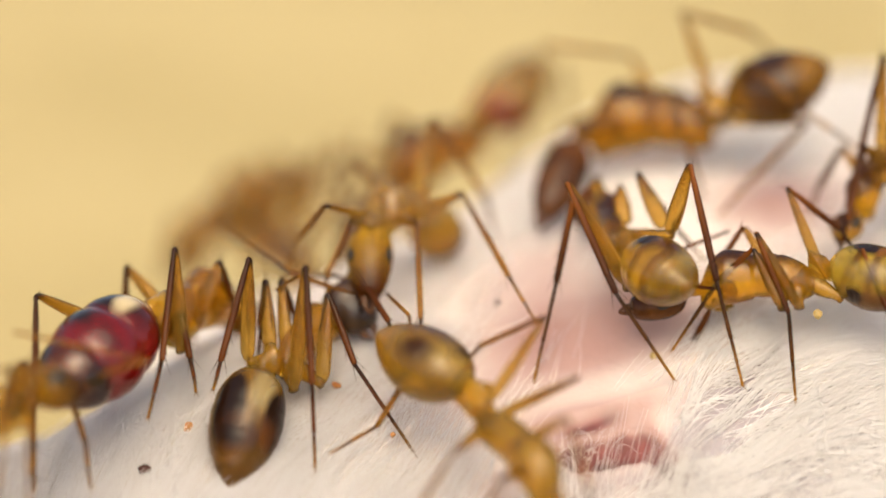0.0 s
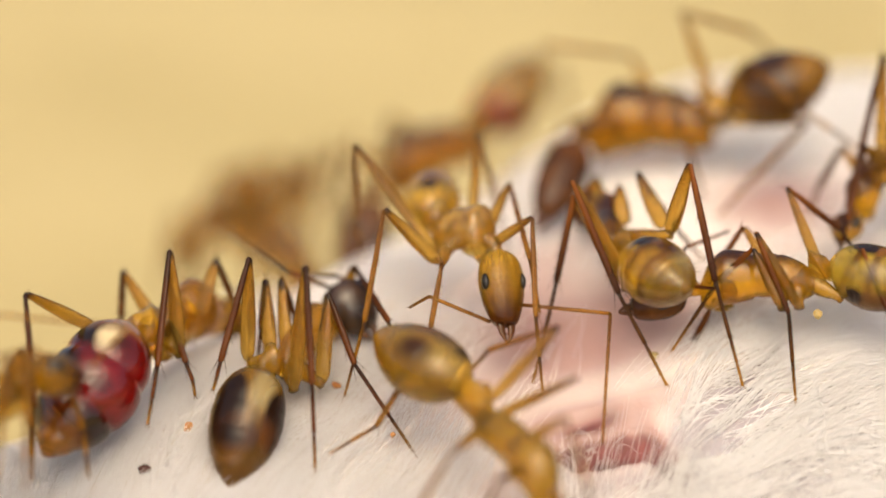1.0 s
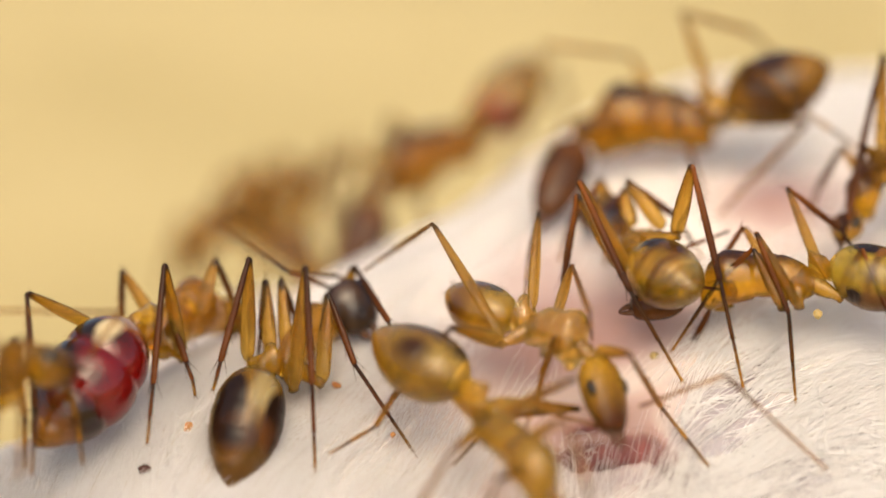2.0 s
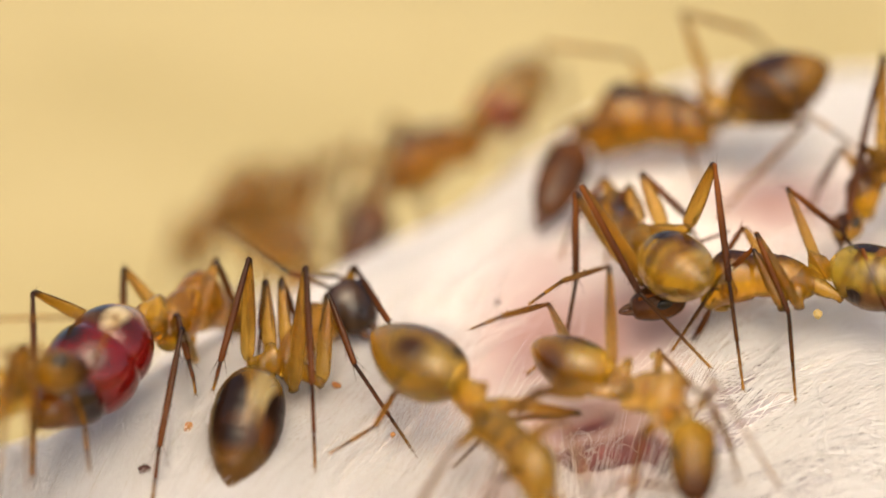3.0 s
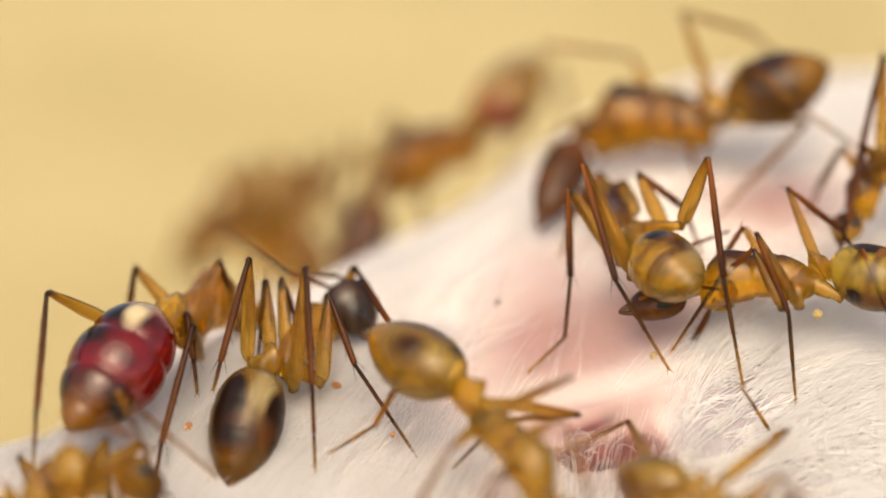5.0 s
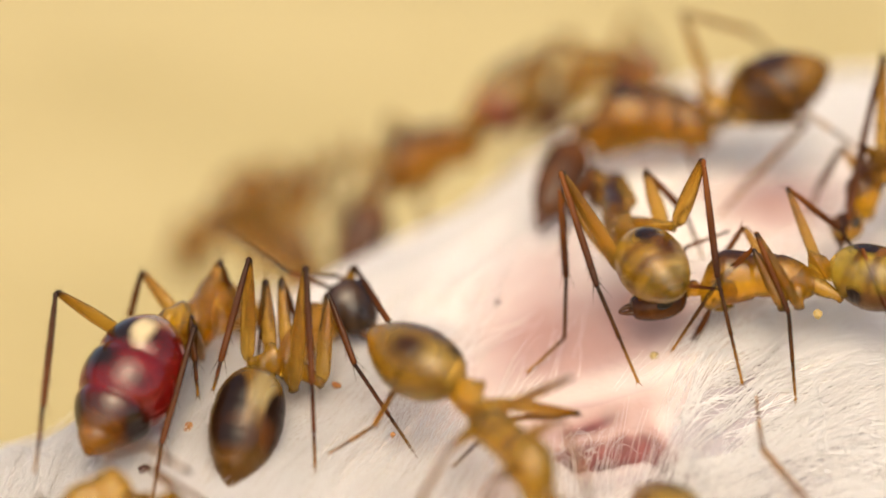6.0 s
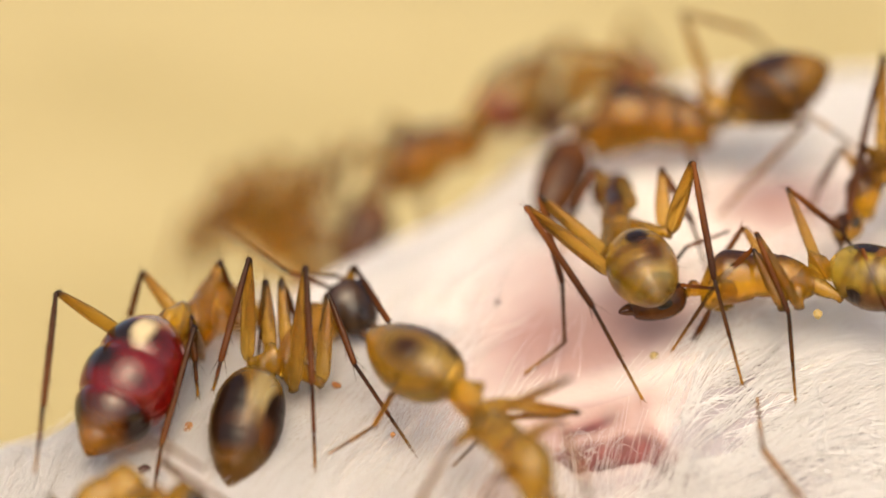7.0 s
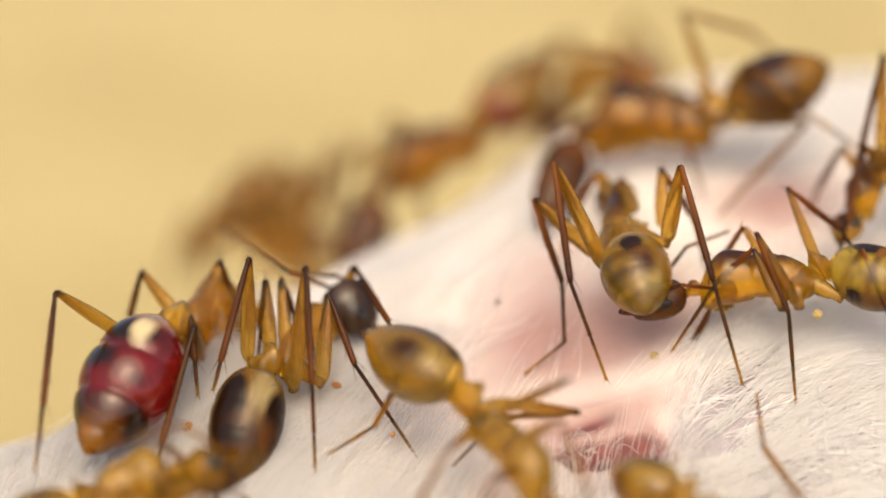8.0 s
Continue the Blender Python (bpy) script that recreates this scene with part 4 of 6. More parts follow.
ant_l = Ant("blurred brown ant crouching behind the ridge",
    (S(-4.05, -0.49, 14.00), S(-5.45, 0.58, 15.00)), (S(-3.81, -0.64, 13.60), S(-2.52, -1.23, 12.40)), (S(-5.58, 0.65, 15.20), S(-6.26, 1.20, 16.00)),
    [(S(-4.04, 0.46, 13.60), S(-3.14, 2.66, 13.40), S(-3.58, 0.90, 13.20), S(-3.64, -0.28, 12.80)),
     (S(-4.66, 0.76, 14.20), S(-4.96, 2.26, 14.20), S(-5.39, 0.61, 13.80), S(-5.53, -0.28, 13.60)),
     (S(-4.97, 1.07, 14.60), S(-5.72, 2.12, 14.40), S(-6.44, 0.61, 14.00), S(-6.58, -0.43, 13.80)),
     (S(-4.37, 0.77, 14.60), S(-4.09, 2.43, 15.00), S(-3.17, 1.07, 14.80), S(-2.87, 0.17, 14.60)),
     (S(-4.84, 1.07, 15.00), S(-4.41, 2.60, 15.60), S(-3.80, 1.38, 15.60), S(-3.49, 0.32, 15.40)),
     (S(-5.31, 1.38, 15.40), S(-5.04, 2.46, 16.00), S(-4.73, 1.39, 16.00), S(-4.57, 0.32, 15.80))],
    [], g_r=0.52, t_r=0.45, h_r=0.42, thin=1.1, shells={"gaster": G_TAWNY, "thorax": M_AMBER, "tibia": M_TIBIA_PALE})

ant_n = Ant("blurred tan ant climbing over the ridge",
    (S(4.60, 4.90, 13.00), S(3.18, 4.06, 12.40)), (S(4.77, 4.89, 13.40), S(5.54, 4.07, 15.20)), (S(3.02, 3.86, 12.20), S(2.50, 2.86, 11.80)),
    [(S(4.07, 4.73, 12.60), S(2.94, 5.55, 12.00), S(2.57, 3.95, 11.60), S(2.49, 2.92, 11.40)),
     (S(4.21, 4.28, 12.40), S(4.76, 4.84, 11.80), S(4.38, 3.65, 11.40), S(4.30, 2.63, 11.20)),
     (S(3.61, 4.12, 12.20), S(3.00, 4.23, 11.40), S(2.40, 3.20, 11.00), S(2.33, 2.33, 10.80)),
     (S(4.40, 4.77, 13.40), S(5.03, 6.15, 14.00), S(5.80, 4.97, 14.40), S(6.10, 3.92, 14.40)),
     (S(3.79, 4.60, 13.00), S(3.37, 5.69, 13.80), S(3.84, 4.67, 14.40), S(4.00, 3.47, 14.40)),
     (S(3.49, 4.45, 12.80), S(2.31, 5.21, 13.20), S(1.72, 4.33, 13.40), S(1.58, 3.28, 13.40))],
    [], g_r=0.8, t_r=0.62, h_r=0.5, point=0.3, shells={"gaster": G_RUDDY, "thorax": M_PALE, "head": M_BROWN})

ant_m = Ant("amber ant at the fur's edge with folded brown legs",
    (S(10.61, 2.41, 3.60), S(9.65, 0.87, 2.80)), (S(10.90, 2.95, 3.80), S(12.29, 4.58, 4.20)), (S(9.55, 0.74, 2.70), S(9.20, 0.14, 2.30)),
    [(S(10.27, 1.87, 3.00), S(10.31, 4.58, 3.00), S(9.43, 0.94, 2.60), S(9.28, 0.01, 2.40)),
     (S(10.19, 1.74, 3.40), S(11.14, 3.21, 3.60), S(11.38, 1.48, 3.40), S(11.51, 0.55, 3.40)),
     (S(10.38, 1.99, 2.80), S(9.78, 2.37, 2.20), S(9.36, 0.67, 2.00), S(9.10, -0.38, 2.00)),
     (S(10.25, 1.60, 2.80), S(11.22, 1.85, 2.20), S(11.46, 0.54, 2.00), S(11.56, -0.51, 1.80)),
     (S(10.05, 1.48, 3.40), S(9.45, 2.42, 4.00), S(8.94, 1.49, 4.20), S(8.67, 0.82, 4.20)),
     (S(10.79, 2.56, 4.00), S(12.05, 3.24, 4.40), S(12.32, 1.90, 4.40), S(12.43, 1.09, 4.20))],
    [], g_r=0.8, t_r=0.5, h_r=0.42, shells={"gaster": G_BROWN, "head": M_THORAX})

# the ant swollen with blood
ant_b = Ant("amber ant with a gaster swollen red with blood",
    (S(-5.92, -2.05, 0.90), S(-4.95, -1.24, 3.00)), (S(-6.37, -1.60, 0.20), S(-7.92, -4.54, -1.50)), (S(-4.83, -1.31, 3.30), S(-4.48, -2.13, 4.20)),
    [(S(-7.30, -1.91, 0.40), S(-8.69, -0.95, -0.60), S(-8.84, -3.48, -1.80), S(-8.99, -4.91, -2.00)),
     (S(-5.64, -2.53, 1.90), S(-5.59, -1.74, -0.40), S(-6.28, -4.34, -1.00), S(-6.45, -5.57, -1.40)),
     (S(-5.65, -1.55, 1.60), S(-5.23, -0.25, 1.60), S(-4.88, -1.04, 2.20), S(-4.65, -2.09, 2.40)),
     (S(-5.69, -2.06, 1.20), S(-5.77, -1.53, 0.60), S(-5.63, -2.55, 0.40), S(-5.56, -3.32, 0.30)),
     (S(-5.91, -1.81, 1.60), S(-6.98, -0.51, 2.00), S(-7.26, -1.56, 2.20), S(-7.39, -2.61, 2.20)),
     (S(-5.20, -1.57, 2.80), S(-5.50, -0.78, 3.40), S(-5.80, -1.86, 3.80), S(-5.88, -2.66, 4.00))],
    [], g_r=1.10, point=0.62, plate=0.03, seams=(0.33, 0.63, 0.86), bulge=0.09, t_r=0.74, h_r=0.5, shells={"gaster": G_BLOOD, "thorax": M_AMBER, "gaster_label": "glossy gaster swollen dark red with blood"}, backs={"gaster": UP * 0.7 + NEAR - RIGHT * 0.08})

# the blurred ant nearest to the lens
ant_c = Ant("blurred honey-coloured ant walking close to the lens",
    (S(-10.69, -4.27, -3.40), S(-9.12, -3.30, -3.20)), (S(-10.93, -4.39, -3.40), S(-12.86, -5.23, -3.60)), (S(-8.94, -3.05, -3.20), S(-7.61, -3.06, -3.00)),
    [(S(-9.69, -3.89, -3.60), S(-8.76, -2.41, -4.20), S(-8.86, -4.10, -4.20), S(-8.91, -5.45, -4.00)),
     (S(-9.32, -3.53, -3.60), S(-9.23, -2.52, -4.40), S(-9.41, -4.33, -4.40), S(-9.61, -5.80, -4.20)),
     (S(-10.05, -4.01, -3.60), S(-10.19, -2.89, -4.40), S(-9.83, -4.82, -4.40), S(-9.73, -6.04, -4.20)),
     (S(-10.13, -3.92, -3.00), S(-10.83, -2.59, -2.40), S(-10.48, -4.21, -2.20), S(-10.23, -5.45, -2.20)),
     (S(-9.42, -3.44, -2.80), S(-9.24, -2.47, -2.20), S(-9.01, -4.22, -2.00), S(-9.01, -5.34, -2.00)),
     (S(-9.29, -3.44, -2.80), S(-8.37, -2.72, -2.20), S(-7.89, -4.22, -2.00), S(-7.77, -5.22, -2.00))],
    [(S(-7.89, -3.05, -3.30), S(-8.81, -2.42, -3.80), S(-9.73, -2.65, -4.20)), (S(-7.52, -2.74, -3.10), S(-6.39, -2.41, -3.20), S(-9.30, -1.80, -3.40))],
    g_r=0.8, t_r=0.66, h_r=0.62, shells={"thorax": M_PALE, "head": M_HEAD, "tibia": M_TIBIA_PALE})

# the walking ant
ant_w = Ant("honey-coloured ant walking over the carcass",
    (S(-0.12, 0.47, 1.80), S(1.09, 0.21, 1.00)), (S(-0.31, 0.73, 2.20), S(-0.19, 1.75, 4.00)), (S(1.24, -0.05, 0.80), S(1.46, -2.03, 0.00)),
    [(S(-0.12, -0.12, 1.60), S(-2.04, 2.43, 2.00), S(-2.05, 0.68, 3.60), S(-1.93, -0.12, 4.00)),
     (S(-0.12, -0.31, 1.00), S(-1.33, 0.91, 0.40), S(-1.78, -1.65, 0.20), S(-2.23, -3.32, 0.40)),
     (S(1.17, 0.14, 0.90), S(2.02, 0.72, 0.30), S(2.09, -1.52, -0.20), S(2.24, -3.17, -0.30)),
     (S(0.67, 0.54, 2.20), S(0.83, 2.69, 3.00), S(1.36, 1.09, 4.60), S(1.64, -0.39, 5.20)),
     (S(0.99, 0.40, 1.60), S(1.55, 1.52, 2.20), S(2.11, -1.03, 2.00), S(2.36, -2.21, 1.90)),
     (S(0.08, 0.01, 0.60), S(-0.03, -0.37, 0.20), S(-0.28, -1.77, 0.00), S(-0.88, -3.19, 0.20))],
    [(S(1.07, -1.65, 0.20), S(-0.31, -1.07, 0.00), S(-0.76, -1.33, 0.40)), (S(1.81, -1.27, 0.30), S(3.79, -1.46, 0.20), S(3.55, -4.26, -1.20))],
    g_r=0.68, point=0.15, t_r=0.64, h_r=0.54, shells={"gaster": G_GOLD, "thorax": M_STRAW, "coxa": M_STRAW, "head": M_HEAD_STRAW, "tibia": M_TIBIA_PALE}, thin=0.9)



# ---- crumbs ----
def crumb_mesh(size, seed, stretch=1.0):
    bm = bmesh.new()
    bmesh.ops.create_icosphere(bm, subdivisions=3, radius=size)
    for v in bm.verts:
        d = v.co.normalized()
        v.co *= 1 + 0.35 * noise.noise(d * 1.7 + Vector((seed, 0, 0))) + 0.12 * noise.noise(d * 5.0 + Vector((0, seed, 0)))
        v.co.x *= stretch
    return bm


M_CRUMB = chitin("orange_crumb", [(0.3, (0.40, 0.15, 0.05)), (0.7, (0.62, 0.33, 0.14))], clear=0.2)
M_YOLK = chitin("yellow_crumb", [(0.3, (0.42, 0.29, 0.11)), (0.7, (0.52, 0.39, 0.18))], clear=0.2)
M_SOIL = chitin("soil_crumb", [(0.3, (0.03, 0.012, 0.01)), (0.7, (0.09, 0.035, 0.025))], rough=0.6, clear=0.0, coat=0.0)


def crumb(label, p, size, seed, material, stretch=1.0, turn=0):
    ob = tagged(part("crumb", crumb_mesh(size * 0.001, seed, stretch), material, None), label, "crumb", "crumbs on the fur")
    ob.matrix_world = Matrix.Translation(p) @ pose(0, 0, 0, 0, turn, 20 * seed)


crumb("small dark brown crumb of soil in the fur", S(-6.68, -4.93, -0.70), 0.10, 1, M_SOIL, 1.5)
crumb("tiny dark crumb of soil in the fur", S(-3.06, -4.53, -0.30), 0.055, 2, M_SOIL, 1.3, 30)
crumb("pale orange crumb on the white fur", S(-5.77, -4.04, 0.20), 0.09, 3, M_CRUMB, 1.7, -30)
crumb("yellow crumb lying on the pink skin", S(4.83, -2.46, 0.90), 0.11, 4, M_YOLK, 1.2)
crumb("yellow crumb beneath an ant", S(8.48, -1.47, 0.20), 0.11, 5, M_YOLK, 0.9)
crumb("orange crumb on the fur beside an ant's foot", S(-1.13, -4.18, -0.30), 0.06, 6, M_CRUMB, 1.3, 60)
crumb("brownish crumb on the fur by the feet", S(-2.44, -3.11, 0.90), 0.07, 7, M_CRUMB, 2.0)
crumb("small brown crumb on the fur", S(-5.23, -5.20, -0.90), 0.07, 8, M_CRUMB, 2.0, 40)
crumb("tiny grey speck on the bare skin", S(1.26, -1.24, 2.60), 0.06, 9, M_SOIL)

# ---- motion ----
def glide(keys, t):
    """A smooth run through keys (time, list of points); still before and after."""
    if t <= keys[0][0]:
        return [p.copy() for p in keys[0][1]]
    if t >= keys[-1][0]:
        return [p.copy() for p in keys[-1][1]]
    i = max(k for k in range(len(keys) - 1) if keys[k][0] <= t)
    (ta, a), (tb, b) = keys[i], keys[i + 1]
    tp, pa = keys[i - 1] if i else (ta - (tb - ta), a)
    tn, nb = keys[i + 2] if i + 2 < len(keys) else (tb + (tb - ta), b)
    h = tb - ta
    f = (t - ta) / h
    out = []
    for p, q, r, n in zip(pa, a, b, nb):
        m0 = (r - p) * (h / (tb - tp)) * 0.8
        m1 = (n - q) * (h / (tn - ta)) * 0.8
        out.append(q * (2 * f ** 3 - 3 * f ** 2 + 1) + m0 * (f ** 3 - 2 * f ** 2 + f) + r * (3 * f ** 2 - 2 * f ** 3) + m1 * (f ** 3 - f ** 2))
    return out


def steps_of(dt):
    return [round(k * dt, 3) for k in range(int(round(8 / dt)) + 1)]


class Act:
    """Key poses of an ant: body points and, leg by leg, hip, knee, ankle and toe."""

    def __init__(self, ant):
        self.ant = ant
        self.body, self.limbs, self.feel = [], [[] for _ in ant.legs], [[] for _ in ant.feelers]

    def stand(self, t, thorax, gaster, head):
        self.body.append((t, [*thorax, *gaster, *head]))

    def leg(self, i, t, *pts):
        self.limbs[i].append((t, list(pts)))

    def feeler(self, i, t, *pts):
        self.feel[i].append((t, list(pts)))

    def shifted(self, t):
        """How far the thorax has gone since the start."""
        b = glide(self.body, t)
        r = self.ant.rest["thorax"]
        return (b[0] + b[1] - r[0] - r[1]) / 2

    def run(self, dt=0.1, follow=1.0):
        ant = self.ant

        def body_at(t):
            b = glide(self.body, t)
            return {"thorax": b[0:2], "gaster": b[2:4], "head": b[4:6]}

        def legs_at(t):
            out = []
            for g, keys in zip(ant.legs, self.limbs):
                if keys:
                    out.append(glide(keys, t))
                else:
                    d = self.shifted(t)
                    p = g["pts"]
                    out.append([p[0] + d, p[1] + d * 0.7, p[2] + d * 0.35 * follow, p[3] + d * 0.15 * follow, p[4] + d * 0.1 * follow])
            return out

        def feelers_at(t):
            return [glide(keys, t) if keys else [p + self.shifted(t) for p in ant.feelers[i]] for i, keys in enumerate(self.feel)]

        ant.act(steps_of(dt), body_at, legs_at, feelers_at)


def walker():
    a = Act(ant_w)
    a.stand(0.0, (S(-0.65, 0.95, 3.80), S(-1.53, 0.74, 2.70)), (S(-0.52, 0.75, 4.20), S(0.22, 0.22, 6.00)), (S(-1.70, 0.47, 2.40), S(-1.71, -1.42, 1.40)))
    a.stand(0.3, (S(-0.78, 0.67, 3.00), S(-0.31, 0.47, 1.90)), (S(-0.85, 0.74, 3.40), S(-0.94, 1.24, 5.30)), (S(-0.25, 0.27, 1.60), S(-0.18, -1.60, 0.80)))
    a.stand(0.5, (S(-0.51, 0.54, 2.40), S(0.53, 0.14, 1.40)), (S(-0.69, 0.70, 2.80), S(-0.66, 1.43, 4.70)), (S(0.66, 0.01, 1.10), S(1.00, -1.84, 0.30)))
    a.stand(1.0, (S(-0.12, 0.47, 1.80), S(1.09, 0.21, 1.00)), (S(-0.31, 0.73, 2.20), S(-0.19, 1.75, 4.00)), (S(1.24, -0.05, 0.80), S(1.46, -2.03, 0.00)))
    a.stand(1.5, (S(0.27, -0.57, 0.80), S(1.80, -1.26, -0.20)), (S(0.21, -0.25, 0.90), S(-0.25, 0.61, 2.50)), (S(1.88, -1.64, -0.40), S(2.11, -3.32, -1.20)))
    a.stand(1.7, (S(1.10, -1.14, 0.00), S(2.60, -1.88, -1.00)), (S(0.91, -1.20, 0.20), S(-0.31, -0.70, 1.60)), (S(2.74, -2.15, -1.20), S(3.34, -3.91, -2.00)))
    a.stand(2.8, (S(3.45, -2.73, -1.80), S(5.12, -3.37, -2.90)), (S(3.21, -2.42, -1.40), S(1.27, -1.50, -0.20)), (S(5.26, -3.67, -3.10), S(5.40, -5.34, -3.90)))
    a.stand(3.5, (S(4.46, -3.51, -2.60), S(6.16, -4.31, -3.80)), (S(4.22, -3.33, -2.40), S(2.26, -3.15, -1.60)), (S(6.17, -4.54, -4.00), S(5.88, -6.01, -4.60)))
    a.stand(4.0, (S(5.16, -4.10, -3.20), S(6.27, -5.05, -4.60)), (S(5.05, -3.90, -3.00), S(3.80, -3.55, -1.80)), (S(6.26, -5.27, -4.80), S(6.15, -6.66, -5.40)))
    a.stand(4.7, (S(5.35, -5.15, -4.00), S(6.35, -6.08, -5.20)), (S(5.18, -4.98, -3.80), S(4.03, -4.81, -2.60)), (S(6.34, -6.31, -5.30), S(6.24, -7.69, -5.80)))
    a.stand(5.8, (S(5.57, -5.72, -4.40), S(6.55, -6.64, -5.60)), (S(5.42, -5.56, -4.20), S(4.56, -5.27, -3.00)), (S(6.42, -7.11, -5.70), S(6.32, -8.48, -6.20)))
    a.stand(6.5, (S(5.55, -6.73, -4.60), S(6.53, -7.64, -5.80)), (S(5.41, -6.57, -4.40), S(4.49, -6.30, -3.20)), (S(6.52, -7.86, -5.90), S(6.42, -9.22, -6.40)))
    a.stand(7.4, (S(5.33, -6.45, -4.40), S(6.31, -7.36, -5.60)), (S(5.18, -6.28, -4.20), S(4.25, -6.01, -3.00)), (S(6.30, -7.59, -5.70), S(6.20, -8.95, -6.20)))
    a.stand(8.0, (S(5.16, -5.44, -4.20), S(6.15, -6.36, -5.40)), (S(5.01, -5.27, -4.00), S(4.12, -4.98, -2.80)), (S(6.14, -6.89, -5.50), S(6.04, -8.27, -6.00)))
    # hind leg, far side of the start
    for t, hip, knee, ankle, toe in (
            (0.0, S(-0.92, 0.95, 3.60), S(-2.12, 2.08, 6.36), S(-3.13, 0.29, 7.55), S(-3.40, -0.83, 7.53)),
            (0.5, S(-1.04, 0.14, 2.20), S(-2.48, 2.67, 3.56), S(-2.38, 0.83, 5.04), S(-2.36, -0.12, 5.04)),
            (1.0, S(-0.12, -0.12, 1.60), S(-2.04, 2.43, 2.00), S(-2.05, 0.68, 3.60), S(-1.92, -0.12, 3.99)),
            (1.5, S(0.14, -0.50, 0.90), S(-1.64, 1.40, 2.79), S(-1.60, 0.01, 0.87), S(-1.53, -1.02, 0.86)),
            (1.7, S(0.84, -1.71, -0.20), S(-0.93, 0.76, 0.85), S(-1.38, 0.14, 3.09), S(-1.50, -0.64, 2.66))):
        a.leg(0, t, hip, knee, ankle, toe)
    for t, hip, knee, ankle, toe in (
            (2.8, S(2.69, -2.48, -1.90), S(1.62, -0.95, 0.72), S(-0.37, -0.81, -0.55), S(-2.33, -0.37, -0.61)),
            (3.0, S(3.00, -2.60, -2.10), S(2.40, -1.25, 0.76), S(1.33, -1.49, -1.34), S(0.65, -1.78, -0.83)),
            (3.5, S(3.60, -3.08, -2.60), S(3.28, -1.66, 0.27), S(2.14, -2.55, -1.61), S(0.70, -2.86, -1.61)),
            (4.0, S(4.01, -3.49, -3.00), S(3.26, -2.22, -0.14), S(1.94, -2.79, -2.03), S(0.70, -2.79, -2.02)),
            (4.7, S(4.57, -4.48, -3.90), S(4.15, -2.50, -1.40), S(2.53, -2.68, -3.12), S(0.69, -2.75, -3.10)),
            (5.4, S(4.67, -5.68, -4.20), S(4.36, -5.78, -1.00), S(3.39, -6.38, -3.08), S(2.65, -7.11, -3.12)),
            (8.0, S(4.43, -6.04, -4.20), S(3.99, -6.16, -1.02), S(3.15, -6.86, -3.12), S(2.65, -7.57, -3.35))):
        a.leg(0, t, hip, knee, ankle, toe)
    # middle leg
    for t, hip, knee, ankle, toe in (
            (0.0, S(-1.63, 0.74, 2.60), S(-2.71, 0.99, 1.16), S(-3.58, -0.05, 3.38), S(-3.71, -1.03, 1.95)),
            (0.5, S(-0.97, 0.01, 1.80), S(-2.79, 0.86, 1.73), S(-4.07, 0.22, 3.91), S(-5.33, 0.01, 2.73)),
            (1.0, S(-0.12, -0.31, 1.00), S(-1.33, 0.91, 0.40), S(-1.78, -1.65, 0.20), S(-2.23, -3.32, 0.40)),
            (1.5, S(0.20, -1.27, 0.30), S(-0.49, -0.62, -1.25), S(-1.22, -1.80, 0.96), S(-2.10, -3.20, 0.42)),
            (1.7, S(0.77, -1.77, -0.40), S(-0.36, -1.24, -1.72), S(-1.08, -2.11, 0.63), S(-2.02, -3.23, -0.32)),
            (2.8, S(2.93, -2.96, -2.30), S(1.78, -2.92, -3.71), S(1.21, -4.13, -1.47), S(0.81, -4.78, -3.04)),
            (3.5, S(3.64, -3.68, -3.00), S(2.19, -3.26, -4.02), S(1.58, -4.36, -1.74), S(1.29, -5.01, -3.33)),
            (4.7, S(4.79, -5.31, -4.20), S(3.87, -4.85, -5.70), S(3.12, -6.21, -3.61), S(2.70, -6.80, -5.19)),
            (8.0, S(4.89, -6.13, -4.60), S(3.86, -5.78, -6.06), S(3.11, -7.16, -3.97), S(2.69, -7.72, -5.56))):
        a.leg(1, t, hip, knee, ankle, toe)
    # front leg on the other side
    for t, hip, knee, ankle, toe in (
            (0.0, S(-1.11, 0.74, 2.60), S(-0.60, 0.60, 1.53), S(-0.51, -1.60, 0.87), S(-0.58, -2.61, 2.19)),
            (0.5, S(0.66, 0.27, 0.90), S(1.54, 0.53, 0.14), S(1.76, -0.86, -1.67), S(2.04, -1.89, -0.40)),
            (1.0, S(1.17, 0.14, 0.90), S(2.02, 0.72, 0.30), S(2.09, -1.52, -0.20), S(2.24, -3.17, -0.30)),
            (1.5, S(1.92, -0.75, -0.20), S(1.93, -0.18, -1.25), S(2.07, -1.59, 0.56), S(2.24, -2.91, -0.44)),
            (1.7, S(2.72, -1.82, -1.00), S(3.44, -1.86, -1.95), S(4.21, -3.17, -0.23), S(5.28, -4.50, -0.37)),
            (2.8, S(5.25, -3.19, -2.80), S(5.44, -2.96, -3.95), S(6.14, -4.16, -2.12), S(6.30, -4.87, -3.62)),
            (3.5, S(6.16, -4.13, -3.80), S(6.34, -3.53, -4.81), S(6.64, -5.03, -3.10), S(6.57, -5.77, -4.58)),
            (4.7, S(6.42, -6.10, -5.00), S(7.38, -4.06, -4.98), S(7.76, -5.03, -2.94), S(7.75, -5.91, -4.35)),
            (6.0, S(6.40, -6.80, -5.20), S(7.30, -6.38, -5.87), S(7.85, -7.52, -3.95), S(7.94, -8.33, -5.40)),
            (8.0, S(6.40, -6.68, -5.20), S(7.29, -6.38, -5.93), S(7.84, -7.52, -4.02), S(7.93, -8.32, -5.46))):
        a.leg(2, t, hip, knee, ankle, toe)
